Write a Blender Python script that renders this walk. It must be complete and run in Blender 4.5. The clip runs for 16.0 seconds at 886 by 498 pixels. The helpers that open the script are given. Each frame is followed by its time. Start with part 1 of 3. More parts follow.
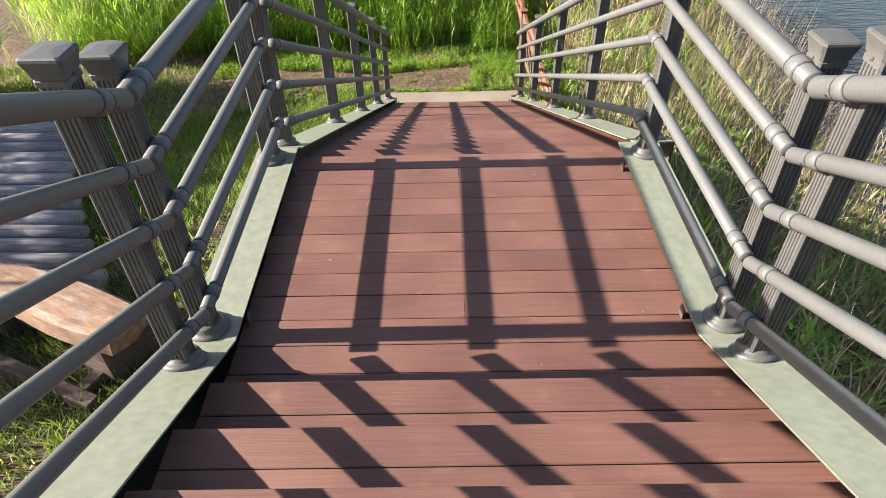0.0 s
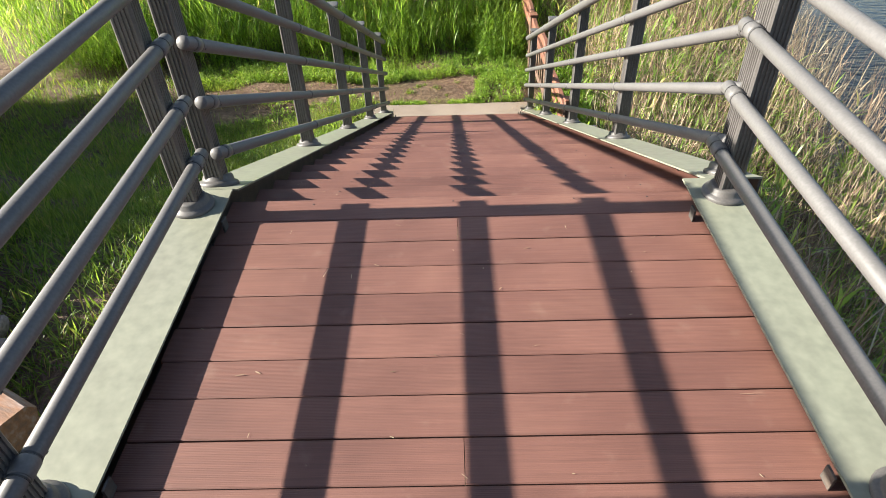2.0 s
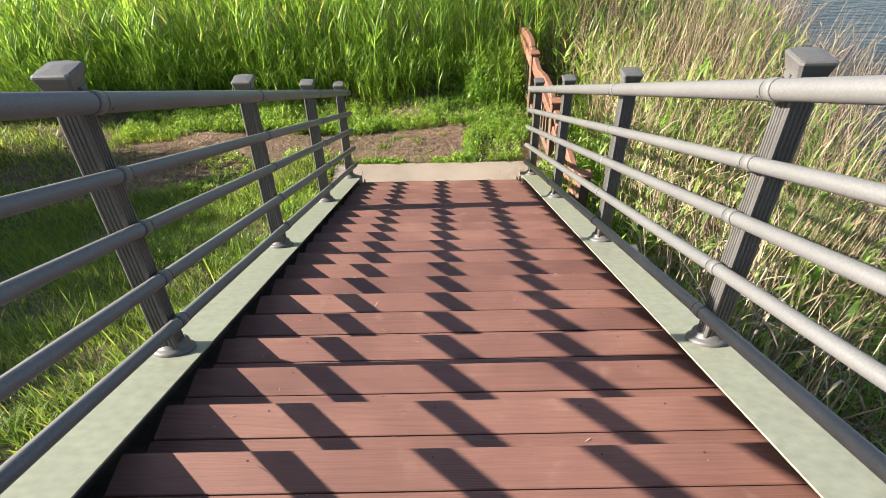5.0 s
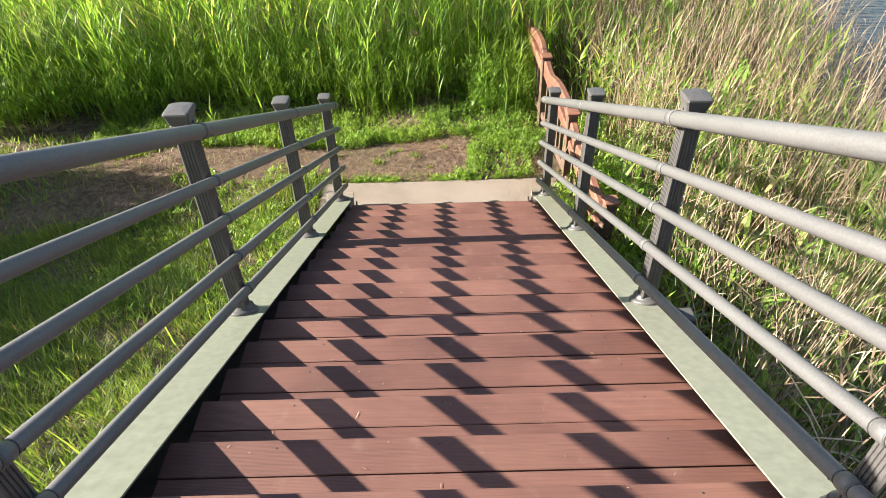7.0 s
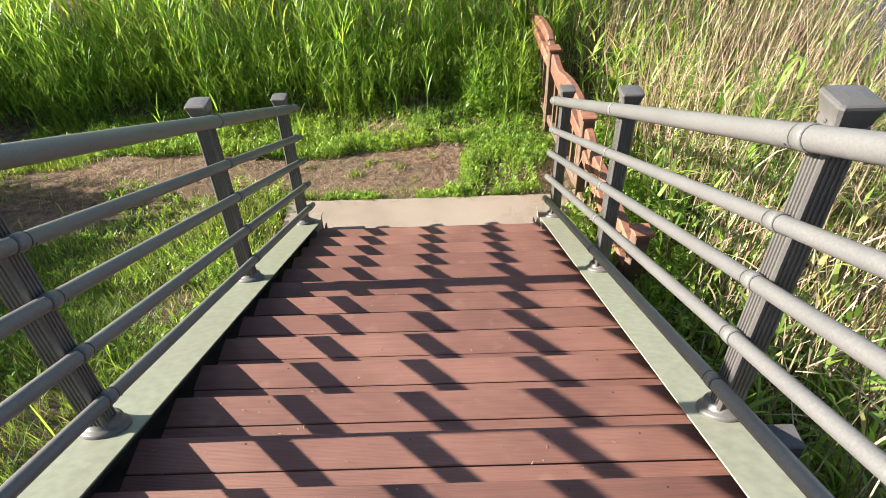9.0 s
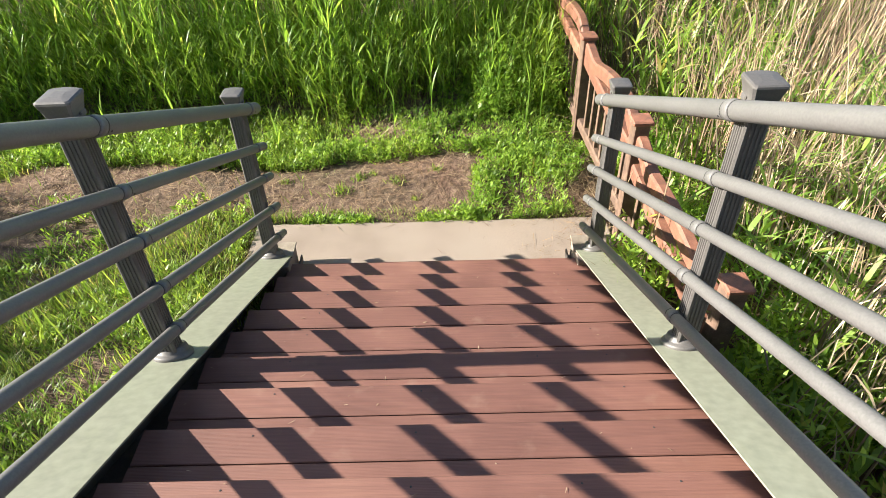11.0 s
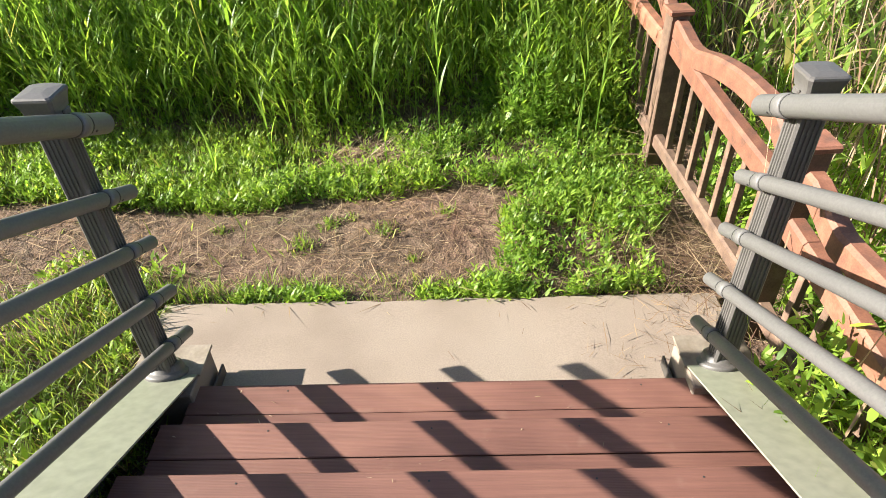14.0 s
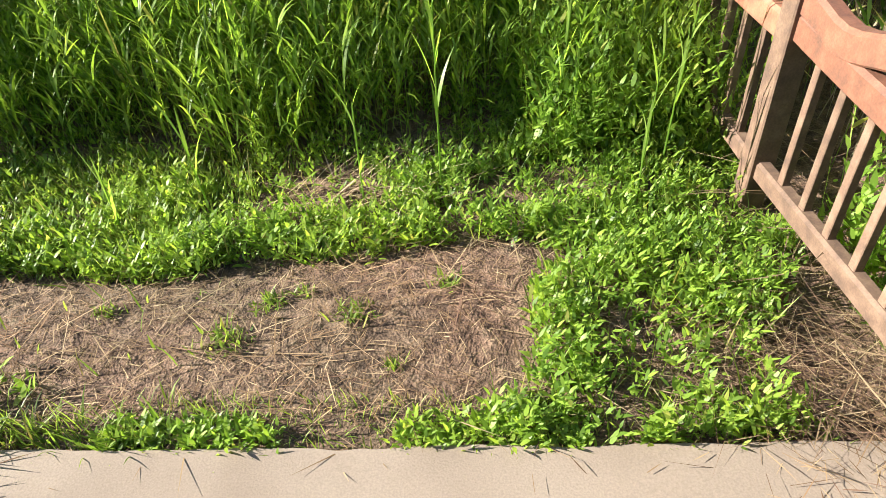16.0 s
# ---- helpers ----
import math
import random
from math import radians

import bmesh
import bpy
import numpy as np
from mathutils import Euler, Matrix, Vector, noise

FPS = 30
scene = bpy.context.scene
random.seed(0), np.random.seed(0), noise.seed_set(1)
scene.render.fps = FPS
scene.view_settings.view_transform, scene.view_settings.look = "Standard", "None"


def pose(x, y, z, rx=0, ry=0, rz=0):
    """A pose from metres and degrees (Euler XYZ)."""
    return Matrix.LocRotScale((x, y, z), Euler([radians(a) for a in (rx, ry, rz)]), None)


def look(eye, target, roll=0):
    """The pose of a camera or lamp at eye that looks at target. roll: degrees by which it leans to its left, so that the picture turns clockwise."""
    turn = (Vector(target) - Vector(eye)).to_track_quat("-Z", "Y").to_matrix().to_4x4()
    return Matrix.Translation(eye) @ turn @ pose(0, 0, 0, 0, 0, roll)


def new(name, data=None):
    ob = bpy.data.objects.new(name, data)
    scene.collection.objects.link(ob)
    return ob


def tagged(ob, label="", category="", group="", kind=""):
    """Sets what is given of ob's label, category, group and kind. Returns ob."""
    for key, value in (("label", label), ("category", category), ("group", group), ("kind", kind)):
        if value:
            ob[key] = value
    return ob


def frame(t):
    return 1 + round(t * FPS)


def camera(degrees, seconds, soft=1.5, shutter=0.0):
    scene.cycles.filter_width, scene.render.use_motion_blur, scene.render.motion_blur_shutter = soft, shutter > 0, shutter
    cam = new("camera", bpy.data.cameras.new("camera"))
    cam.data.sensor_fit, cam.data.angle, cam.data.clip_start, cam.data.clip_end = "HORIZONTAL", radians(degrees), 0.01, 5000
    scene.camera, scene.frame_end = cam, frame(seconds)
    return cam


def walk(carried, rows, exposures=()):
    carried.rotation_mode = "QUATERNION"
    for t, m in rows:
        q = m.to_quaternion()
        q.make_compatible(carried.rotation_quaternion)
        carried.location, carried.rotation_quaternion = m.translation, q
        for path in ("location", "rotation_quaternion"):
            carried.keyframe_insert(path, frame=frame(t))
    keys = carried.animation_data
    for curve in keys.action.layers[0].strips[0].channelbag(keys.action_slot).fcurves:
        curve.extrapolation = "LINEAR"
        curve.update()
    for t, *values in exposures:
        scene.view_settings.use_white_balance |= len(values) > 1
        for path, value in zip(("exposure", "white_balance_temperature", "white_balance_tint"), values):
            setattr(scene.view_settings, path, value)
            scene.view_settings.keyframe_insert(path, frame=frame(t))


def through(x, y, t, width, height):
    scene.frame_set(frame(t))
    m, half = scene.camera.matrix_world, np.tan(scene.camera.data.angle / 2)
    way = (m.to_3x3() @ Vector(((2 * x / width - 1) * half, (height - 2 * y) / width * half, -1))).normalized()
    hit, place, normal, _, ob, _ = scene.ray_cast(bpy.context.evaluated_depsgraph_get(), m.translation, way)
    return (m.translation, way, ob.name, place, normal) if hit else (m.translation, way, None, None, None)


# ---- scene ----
cam = camera(70.3, 16.0, soft=0.6)
PATH = [
    (0, (-0.071, -3.266, 2.039), (-0.086, -1.746, 0.739), -1.3),
    (0.5, (-0.036, -3.011, 1.947), (-0.06, -1.485, 0.655), -1.7),
    (1, (-0.052, -2.745, 1.829), (-0.079, -1.214, 0.543), -1.8),
    (1.5, (-0.026, -2.487, 1.691), (-0.052, -0.952, 0.409), -1.7),
    (2, (-0.017, -2.243, 1.564), (-0.051, -0.703, 0.288), -2.1),
    (2.5, (0.025, -1.961, 1.427), (-0.003, -0.417, 0.157), -2.0),
    (3, (0.039, -1.633, 1.301), (0.013, -0.082, 0.039), -2.0),
    (3.5, (0.054, -1.251, 1.186), (0.032, 0.298, -0.079), -1.8),
    (4, (0.06, -0.788, 1.191), (0.052, 0.765, -0.069), -1.4),
    (4.5, (0.081, -0.349, 1.232), (0.082, 1.203, -0.03), -1.1),
    (7, (0.084, 0.947, 0.948), (0.08, 2.489, -0.326), -1.7),
    (7.5, (0.107, 1.241, 0.793), (0.097, 2.787, -0.475), -2.0),
    (8, (0.162, 1.555, 0.657), (0.157, 3.096, -0.618), -2.0),
    (8.5, (0.19, 1.816, 0.524), (0.187, 3.357, -0.75), -2.0),
    (9, (0.204, 2.085, 0.403), (0.201, 3.625, -0.873), -1.8),
    (11.5, (0.158, 3.52, -0.335), (0.14, 5.068, -1.601), -1.8),
    (12, (0.132, 3.79, -0.458), (0.103, 5.341, -1.721), -2.0),
    (12.5, (0.113, 4.079, -0.614), (0.062, 5.63, -1.875), -2.6),
    (13, (0.122, 4.392, -0.763), (0.058, 5.945, -2.022), -3.0),
    (13.5, (0.109, 4.687, -0.892), (0.074, 6.244, -2.146), -2.2),
    (14, (0.154, 4.937, -1.036), (0.114, 6.5, -2.284), -2.3),
    (14.5, (0.165, 5.232, -1.186), (0.121, 6.801, -2.426), -2.3),
    (15, (0.174, 5.522, -1.317), (0.124, 7.091, -2.557), -2.4),
    (15.5, (0.212, 5.811, -1.434), (0.134, 7.383, -2.668), -3.2),
    (16, (0.194, 6.123, -1.561), (0.11, 7.694, -2.796), -3.3),
]
walk(cam, [(t, look(eye, target, roll)) for t, eye, target, roll in PATH],
     exposures=[(0.0, 1.93), (4.0, 1.98), (7.5, 2.08), (16.0, 2.08)])

# ---- world, sun ----
SUN = Vector((2.18, 0.012, -1.0))
ELEV = math.atan2(1.0, 2.18)
world = bpy.data.worlds.new("world")
scene.world = world
world.use_nodes = True
wn = world.node_tree
sky = wn.nodes.new("ShaderNodeTexSky")
sky.sky_type = 'NISHITA'
sky.sun_disc = False
sky.sun_elevation, sky.sun_rotation = ELEV, radians(270)
wn.nodes["Background"].inputs[1].default_value = 0.058
wn.links.new(sky.outputs[0], wn.nodes["Background"].inputs[0])
sun = new("sun", bpy.data.lights.new("sun", 'SUN'))
sun.data.energy, sun.data.angle, sun.data.color = 5.0, radians(0.6), (1.0, 0.94, 0.83)
sun.matrix_world = look(-SUN * 20, (0, 0, 0))

# ---- measures of the bridge ----
GO, RI, N_LOW, N_UP = 0.288, 0.134, 23, 11      # going and riser of a step, steps
HALF, PLATE, LIFT = 0.96, 0.235, 0.065            # half clear width, stringer plate, its height over the deck
POST_X, RAIL_X = 1.092, 1.022
WIDER = 0.04                                    # the lower flight is that much wider on either side
SLOPE = RI / GO
# heights of the tubes over the stringer plate, and their radii: level and sloping railings
RAILS = [(0.205, 0.0262), (0.435, 0.0262), (0.670, 0.0262), (0.890, 0.0262), (1.120, 0.035)]
RAILS_SLOPE = [(0.170, 0.0262), (0.403, 0.0262), (0.645, 0.0262), (0.870, 0.0262), (1.135, 0.035)]
RAILS_UP = [(h - 0.023, r) for h, r in RAILS]       # the upper flight meets the level tubes in a mitre
FIRST_UP = -1.79                                # nose of the first upper step
KINK_UP, KINK_LOW = -1.52, 0.0
LOW = pose(0.062, 0, 0, 0, 0, -0.15)            # the lower flight is a little out of line
SLAB_Z = -3.20
rnd = random.Random(7)
rng = np.random.default_rng(11)


# ---- materials ----
def mat_new(name):
    m = bpy.data.materials.new(name)
    m.use_nodes = True
    return m, m.node_tree.nodes, m.node_tree.links, m.node_tree.nodes["Principled BSDF"]


def ramp(nodes, stops):
    r = nodes.new("ShaderNodeValToRGB")
    el = r.color_ramp.elements
    while len(el) < len(stops):
        el.new(0.5)
    for e, (p, c) in zip(el, stops):
        e.position, e.color = p, (*c, 1)
    return r


def noise_node(nodes, links, coord, scale, detail=4, stretch=None):
    n = nodes.new("ShaderNodeTexNoise")
    n.inputs["Scale"].default_value, n.inputs["Detail"].default_value = scale, detail
    if stretch:
        mp = nodes.new("ShaderNodeMapping")
        mp.inputs["Scale"].default_value = stretch
        links.new(coord, mp.inputs[0])
        coord = mp.outputs[0]
    links.new(coord, n.inputs["Vector"])
    return n


def mix(nodes, links, fac, a, b, kind='MIX'):
    m = nodes.new("ShaderNodeMix")
    m.data_type, m.blend_type = 'RGBA', kind
    for sock, v in ((m.inputs[0], fac), (m.inputs[6], a), (m.inputs[7], b)):
        if isinstance(v, (int, float)):
            sock.default_value = v
        elif isinstance(v, tuple):
            sock.default_value = (*v, 1)
        else:
            links.new(v, sock)
    return m.outputs[2]


def bump(nodes, links, p, height, strength, dist=0.01):
    b = nodes.new("ShaderNodeBump")
    b.inputs["Strength"].default_value, b.inputs["Distance"].default_value = strength, dist
    links.new(height, b.inputs["Height"])
    if p.inputs["Normal"].is_linked:
        links.new(p.inputs["Normal"].links[0].from_socket, b.inputs["Normal"])
    links.new(b.outputs[0], p.inputs["Normal"])


def worn(name, base, dark, light, rough=0.6, metal=0.0, scale=6.0, fine=90.0, stretch=None, relief=0.15, random_amount=0.12):
    """A surface with large stains, fine grain and a small change from piece to piece."""
    m, n, l, p = mat_new(name)
    co = n.new("ShaderNodeTexCoord").outputs["Object"]
    big = noise_node(n, l, co, scale, 5, stretch)
    small = noise_node(n, l, co, fine, 3, stretch)
    r = ramp(n, [(0.25, dark), (0.5, base), (0.78, light)])
    l.new(big.outputs[0], r.inputs[0])
    g = ramp(n, [(0.3, (0.75, 0.75, 0.75)), (0.7, (1.15, 1.15, 1.15))])
    l.new(small.outputs[0], g.inputs[0])
    c = mix(n, l, 0.6, r.outputs[0], g.outputs[0], 'MULTIPLY')
    info = n.new("ShaderNodeObjectInfo")
    v = ramp(n, [(0, (1 - random_amount,) * 3), (1, (1 + random_amount,) * 3)])
    l.new(info.outputs["Random"], v.inputs[0])
    c = mix(n, l, 1.0, c, v.outputs[0], 'MULTIPLY')
    l.new(c, p.inputs["Base Color"])
    p.inputs["Roughness"].default_value, p.inputs["Metallic"].default_value = rough, metal
    bump(n, l, p, small.outputs[0], relief, 0.004)
    return m


def board_material():
    """Reddish brown wood-plastic board with fine ribs along its length, faded and dusty in patches."""
    m, n, l, p = mat_new("composite_board")
    tc = n.new("ShaderNodeTexCoord")
    co = tc.outputs["Object"]
    info = n.new("ShaderNodeObjectInfo")
    off = n.new("ShaderNodeVectorMath")
    off.operation = 'MULTIPLY_ADD'
    l.new(info.outputs["Location"], off.inputs[0])
    off.inputs[1].default_value = (3.1, 1.7, 2.3)
    l.new(co, off.inputs[2])
    big = noise_node(n, l, off.outputs[0], 2.2, 5)
    streak = noise_node(n, l, off.outputs[0], 1.0, 5, (3.0, 120.0, 30.0))
    grit = noise_node(n, l, off.outputs[0], 240.0, 2)
    r = ramp(n, [(0.3, (0.115, 0.050, 0.038)), (0.55, (0.155, 0.070, 0.053)), (0.8, (0.19, 0.092, 0.067))])
    l.new(big.outputs[0], r.inputs[0])
    s = ramp(n, [(0.3, (0.82, 0.82, 0.82)), (0.7, (1.14, 1.13, 1.12))])
    l.new(streak.outputs[0], s.inputs[0])
    c = mix(n, l, 0.8, r.outputs[0], s.outputs[0], 'MULTIPLY')
    v = ramp(n, [(0, (0.9, 0.88, 0.88)), (0.5, (1.0, 1.0, 1.0)), (1, (1.14, 1.16, 1.15))])
    l.new(info.outputs["Random"], v.inputs[0])
    c = mix(n, l, 1.0, c, v.outputs[0], 'MULTIPLY')
    dust = ramp(n, [(0.62, (0, 0, 0)), (0.9, (0.5, 0.5, 0.5))])
    spots = noise_node(n, l, off.outputs[0], 9.0, 6)
    l.new(spots.outputs[0], dust.inputs[0])
    c = mix(n, l, dust.outputs[0], c, (0.26, 0.17, 0.125))
    l.new(c, p.inputs["Base Color"])
    p.inputs["Roughness"].default_value = 0.62
    wave = n.new("ShaderNodeTexWave")
    wave.bands_direction = 'Y'
    wave.inputs["Scale"].default_value = 58.0
    wave.inputs["Distortion"].default_value = 0.15
    l.new(co, wave.inputs["Vector"])
    bump(n, l, p, wave.outputs[1], 0.28, 0.0016)
    bump(n, l, p, grit.outputs[0], 0.12, 0.002)
    return m


def leaf_material(name, dark, mid, light, dry=(0.30, 0.23, 0.10), dry_from=0.93, gloss=0.45, shine=0.35, through=(1.6, 1.6, 1.0), light_through=0.5):
    """Leaves whose tint changes from blade to blade, lit through from behind."""
    m, n, l, p = mat_new(name)
    geo = n.new("ShaderNodeNewGeometry")
    r = ramp(n, [(0.0, dark), (0.45, mid), (dry_from - 0.03, light), (dry_from + 0.01, dry)])
    l.new(geo.outputs["Random Per Island"], r.inputs[0])
    co = n.new("ShaderNodeTexCoord").outputs["Object"]
    big = noise_node(n, l, co, 1.1, 3)
    tint = ramp(n, [(0.3, (0.82, 0.9, 0.8)), (0.7, (1.18, 1.08, 0.95))])
    l.new(big.outputs[0], tint.inputs[0])
    c = mix(n, l, 1.0, r.outputs[0], tint.outputs[0], 'MULTIPLY')
    l.new(c, p.inputs["Base Color"])
    p.inputs["Roughness"].default_value = gloss
    p.inputs["Specular IOR Level"].default_value = shine
    tr = n.new("ShaderNodeBsdfTranslucent")
    l.new(mix(n, l, 1.0, c, through, 'MULTIPLY'), tr.inputs[0])
    ms = n.new("ShaderNodeMixShader")
    ms.inputs[0].default_value = light_through
    l.new(p.outputs[0], ms.inputs[1])
    l.new(tr.outputs[0], ms.inputs[2])
    l.new(ms.outputs[0], n["Material Output"].inputs[0])
    return m


def ground_material():
    """Damp soil under the plants, a trodden strip of lighter earth in front of the slab."""
    m, n, l, p = mat_new("soil")
    co = n.new("ShaderNodeTexCoord").outputs["Object"]
    big = noise_node(n, l, co, 1.3, 6)
    mid = noise_node(n, l, co, 14.0, 6)
    fine = noise_node(n, l, co, 120.0, 4)
    r = ramp(n, [(0.3, (0.07, 0.042, 0.03)), (0.5, (0.145, 0.093, 0.068)), (0.75, (0.24, 0.17, 0.128))])
    l.new(mid.outputs[0], r.inputs[0])
    g = ramp(n, [(0.35, (0.34, 0.32, 0.31)), (0.65, (1.45, 1.42, 1.38))])
    l.new(fine.outputs[0], g.inputs[0])
    c = mix(n, l, 0.8, r.outputs[0], g.outputs[0], 'MULTIPLY')
    t = ramp(n, [(0.35, (0.8, 0.85, 0.75)), (0.65, (1.15, 1.08, 1.02))])
    l.new(big.outputs[0], t.inputs[0])
    c = mix(n, l, 1.0, c, t.outputs[0], 'MULTIPLY')
    l.new(c, p.inputs["Base Color"])
    p.inputs["Roughness"].default_value = 0.95
    bump(n, l, p, mid.outputs[0], 0.8, 0.04)
    bump(n, l, p, fine.outputs[0], 0.9, 0.012)
    return m


def water_material():
    m, n, l, p = mat_new("lake_water")
    co = n.new("ShaderNodeTexCoord").outputs["Object"]
    a = noise_node(n, l, co, 3.0, 5, (0.6, 2.2, 1.0))
    b = noise_node(n, l, co, 16.0, 3, (0.6, 2.0, 1.0))
    p.inputs["Base Color"].default_value = (0.025, 0.04, 0.055, 1)
    p.inputs["Roughness"].default_value = 0.08
    p.inputs["IOR"].default_value = 1.33
    bump(n, l, p, a.outputs[0], 0.7, 0.12)
    bump(n, l, p, b.outputs[0], 0.4, 0.03)
    return m


BOARD = board_material()
GREEN = worn("green_steel_paint", (0.216, 0.222, 0.167), (0.203, 0.203, 0.157), (0.224, 0.236, 0.174), 0.5, 0.0, 1.1, 25.0, None, 0.03, 0.02)
GREY = worn("grey_post_paint", (0.088, 0.082, 0.078), (0.062, 0.058, 0.055), (0.115, 0.108, 0.102), 0.5, 0.0, 7.0, 140.0, None, 0.08, 0.06)
TUBE = worn("grey_tube_paint", (0.116, 0.112, 0.110), (0.100, 0.097, 0.095), (0.130, 0.126, 0.123), 0.5, 0.0, 3.0, 120.0, None, 0.02, 0.05)
SEAM = worn("black_seam", (0.03, 0.03, 0.03), (0.02, 0.02, 0.02), (0.05, 0.05, 0.05), 0.6)
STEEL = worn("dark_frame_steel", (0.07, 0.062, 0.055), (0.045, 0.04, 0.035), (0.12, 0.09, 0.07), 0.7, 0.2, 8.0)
RUSTY = worn("dirty_brown_plate", (0.20, 0.165, 0.125), (0.12, 0.09, 0.065), (0.28, 0.245, 0.20), 0.7, 0.0, 9.0, 60.0, None, 0.2, 0.1)
CONCRETE = worn("pale_concrete", (0.240, 0.192, 0.153), (0.180, 0.138, 0.107), (0.268, 0.222, 0.180), 0.9, 0.0, 1.8, 150.0, None, 0.2, 0.03)
FENCE_WOOD = worn("red_brown_stain", (0.20, 0.082, 0.050), (0.115, 0.058, 0.04), (0.26, 0.118, 0.074), 0.65, 0.0, 5.0, 40.0, (3.0, 3.0, 3.0), 0.25, 0.25)
FENCE_GREY = worn("weathered_fence_brown", (0.135, 0.082, 0.056), (0.075, 0.046, 0.034), (0.20, 0.132, 0.092), 0.75, 0.0, 5.0, 40.0, (3.0, 3.0, 3.0), 0.3, 0.2)
OLD_WOOD = worn("silvered_wood", (0.25, 0.222, 0.232), (0.12, 0.10, 0.10), (0.37, 0.335, 0.345), 0.85, 0.0, 4.0, 24.0, (1.0, 12.0, 12.0), 0.7, 0.25)
BEAM_WOOD = worn("peeled_beam_wood", (0.24, 0.125, 0.07), (0.12, 0.09, 0.08), (0.31, 0.27, 0.26), 0.8, 0.0, 5.5, 24.0, (1.0, 4.0, 4.0), 0.7, 0.1)
DARK_WOOD = worn("dark_brown_wood", (0.085, 0.05, 0.04), (0.05, 0.03, 0.025), (0.13, 0.085, 0.07), 0.8, 0.0, 5.0, 40.0, (1.0, 8.0, 8.0), 0.4, 0.1)
SOIL = ground_material()
WATER = water_material()
REED_GREEN = leaf_material("reed_leaf", (0.085, 0.15, 0.03), (0.18, 0.29, 0.062), (0.31, 0.43, 0.12), (0.42, 0.38, 0.18), 0.94, 0.38, 0.45, (1.9, 1.9, 1.0), 0.55)
GRASS_GREEN = leaf_material("grass_blade", (0.07, 0.12, 0.024), (0.145, 0.22, 0.04), (0.245, 0.32, 0.07), (0.33, 0.28, 0.12), 0.94)
HERB_GREEN = leaf_material("herb_leaf", (0.085, 0.155, 0.026), (0.19, 0.305, 0.046), (0.315, 0.44, 0.078), (0.27, 0.28, 0.08), 0.98)
STRAW = leaf_material("dry_reed_stem", (0.13, 0.09, 0.065), (0.31, 0.24, 0.175), (0.52, 0.43, 0.33), (0.24, 0.155, 0.12), 0.85, 0.6, 0.2, (1.0, 0.9, 0.8), 0.15)
LITTER = leaf_material("straw_litter", (0.09, 0.055, 0.038), (0.22, 0.15, 0.10), (0.40, 0.31, 0.22), (0.16, 0.10, 0.08), 0.85, 0.8, 0.1, (0.9, 0.85, 0.75), 0.1)


# ---- mesh helpers ----
def thing(name, label, category, m=None, group="", kind=""):
    ob = new(name)
    ob.empty_display_size = 0.2
    ob.matrix_basis = m or Matrix()
    return tagged(ob, label, category, group, kind)


def mesh_of(bm, name, material, smooth=False):
    me = bpy.data.meshes.new(name)
    bmesh.ops.recalc_face_normals(bm, faces=bm.faces)
    bm.to_mesh(me)
    bm.free()
    me.materials.append(material)
    if smooth:
        me.polygons.foreach_set("use_smooth", [True] * len(me.polygons))
    return me


def part(name, data, material, parent, label="", m=None, smooth=False):
    """One mesh object under a thing or a part; data is a bmesh or a finished mesh."""
    me = mesh_of(data, name, material, smooth) if isinstance(data, bmesh.types.BMesh) else data
    ob = new(name, me)
    ob.parent = parent
    if m is not None:
        ob.matrix_basis = m
    if label:
        ob["label"] = label
    return ob


def prism(profile, length, taper=1.0, bm=None, m=Matrix()):
    """A closed profile (x, y) drawn out along z."""
    bm = bm or bmesh.new()
    a = [bm.verts.new(m @ Vector((x, y, 0))) for x, y in profile]
    b = [bm.verts.new(m @ Vector((x * taper, y * taper, length))) for x, y in profile]
    k = len(profile)
    for i in range(k):
        bm.faces.new((a[i], a[(i + 1) % k], b[(i + 1) % k], b[i]))
    bm.faces.new(a[::-1])
    bm.faces.new(b)
    return bm


def lathe(rows, sides=16, bm=None, m=Matrix()):
    """Rings (radius, z), closed at both ends."""
    bm = bm or bmesh.new()
    rings = [[bm.verts.new(m @ Vector((r * math.cos(2 * math.pi * i / sides), r * math.sin(2 * math.pi * i / sides), z)))
              for i in range(sides)] for r, z in rows]
    for p, q in zip(rings, rings[1:]):
        for i in range(sides):
            bm.faces.new((p[i], p[(i + 1) % sides], q[(i + 1) % sides], q[i]))
    bm.faces.new(rings[0][::-1])
    bm.faces.new(rings[-1])
    return bm


def box(x0, x1, y0, y1, z0, z1, bevel=0.004, bm=None, m=Matrix()):
    """A box with chamfered edges."""
    own = bm is None
    bm = bm or bmesh.new()
    made = bmesh.ops.create_cube(bm, size=1, matrix=m @ Matrix.Translation(((x0 + x1) / 2, (y0 + y1) / 2, (z0 + z1) / 2)) @ Matrix.Diagonal((x1 - x0, y1 - y0, z1 - z0, 1)))
    if bevel:
        edges = list({e for v in made["verts"] for e in v.link_edges})
        bmesh.ops.bevel(bm, geom=edges, offset=bevel, segments=1, affect='EDGES')
    return bm


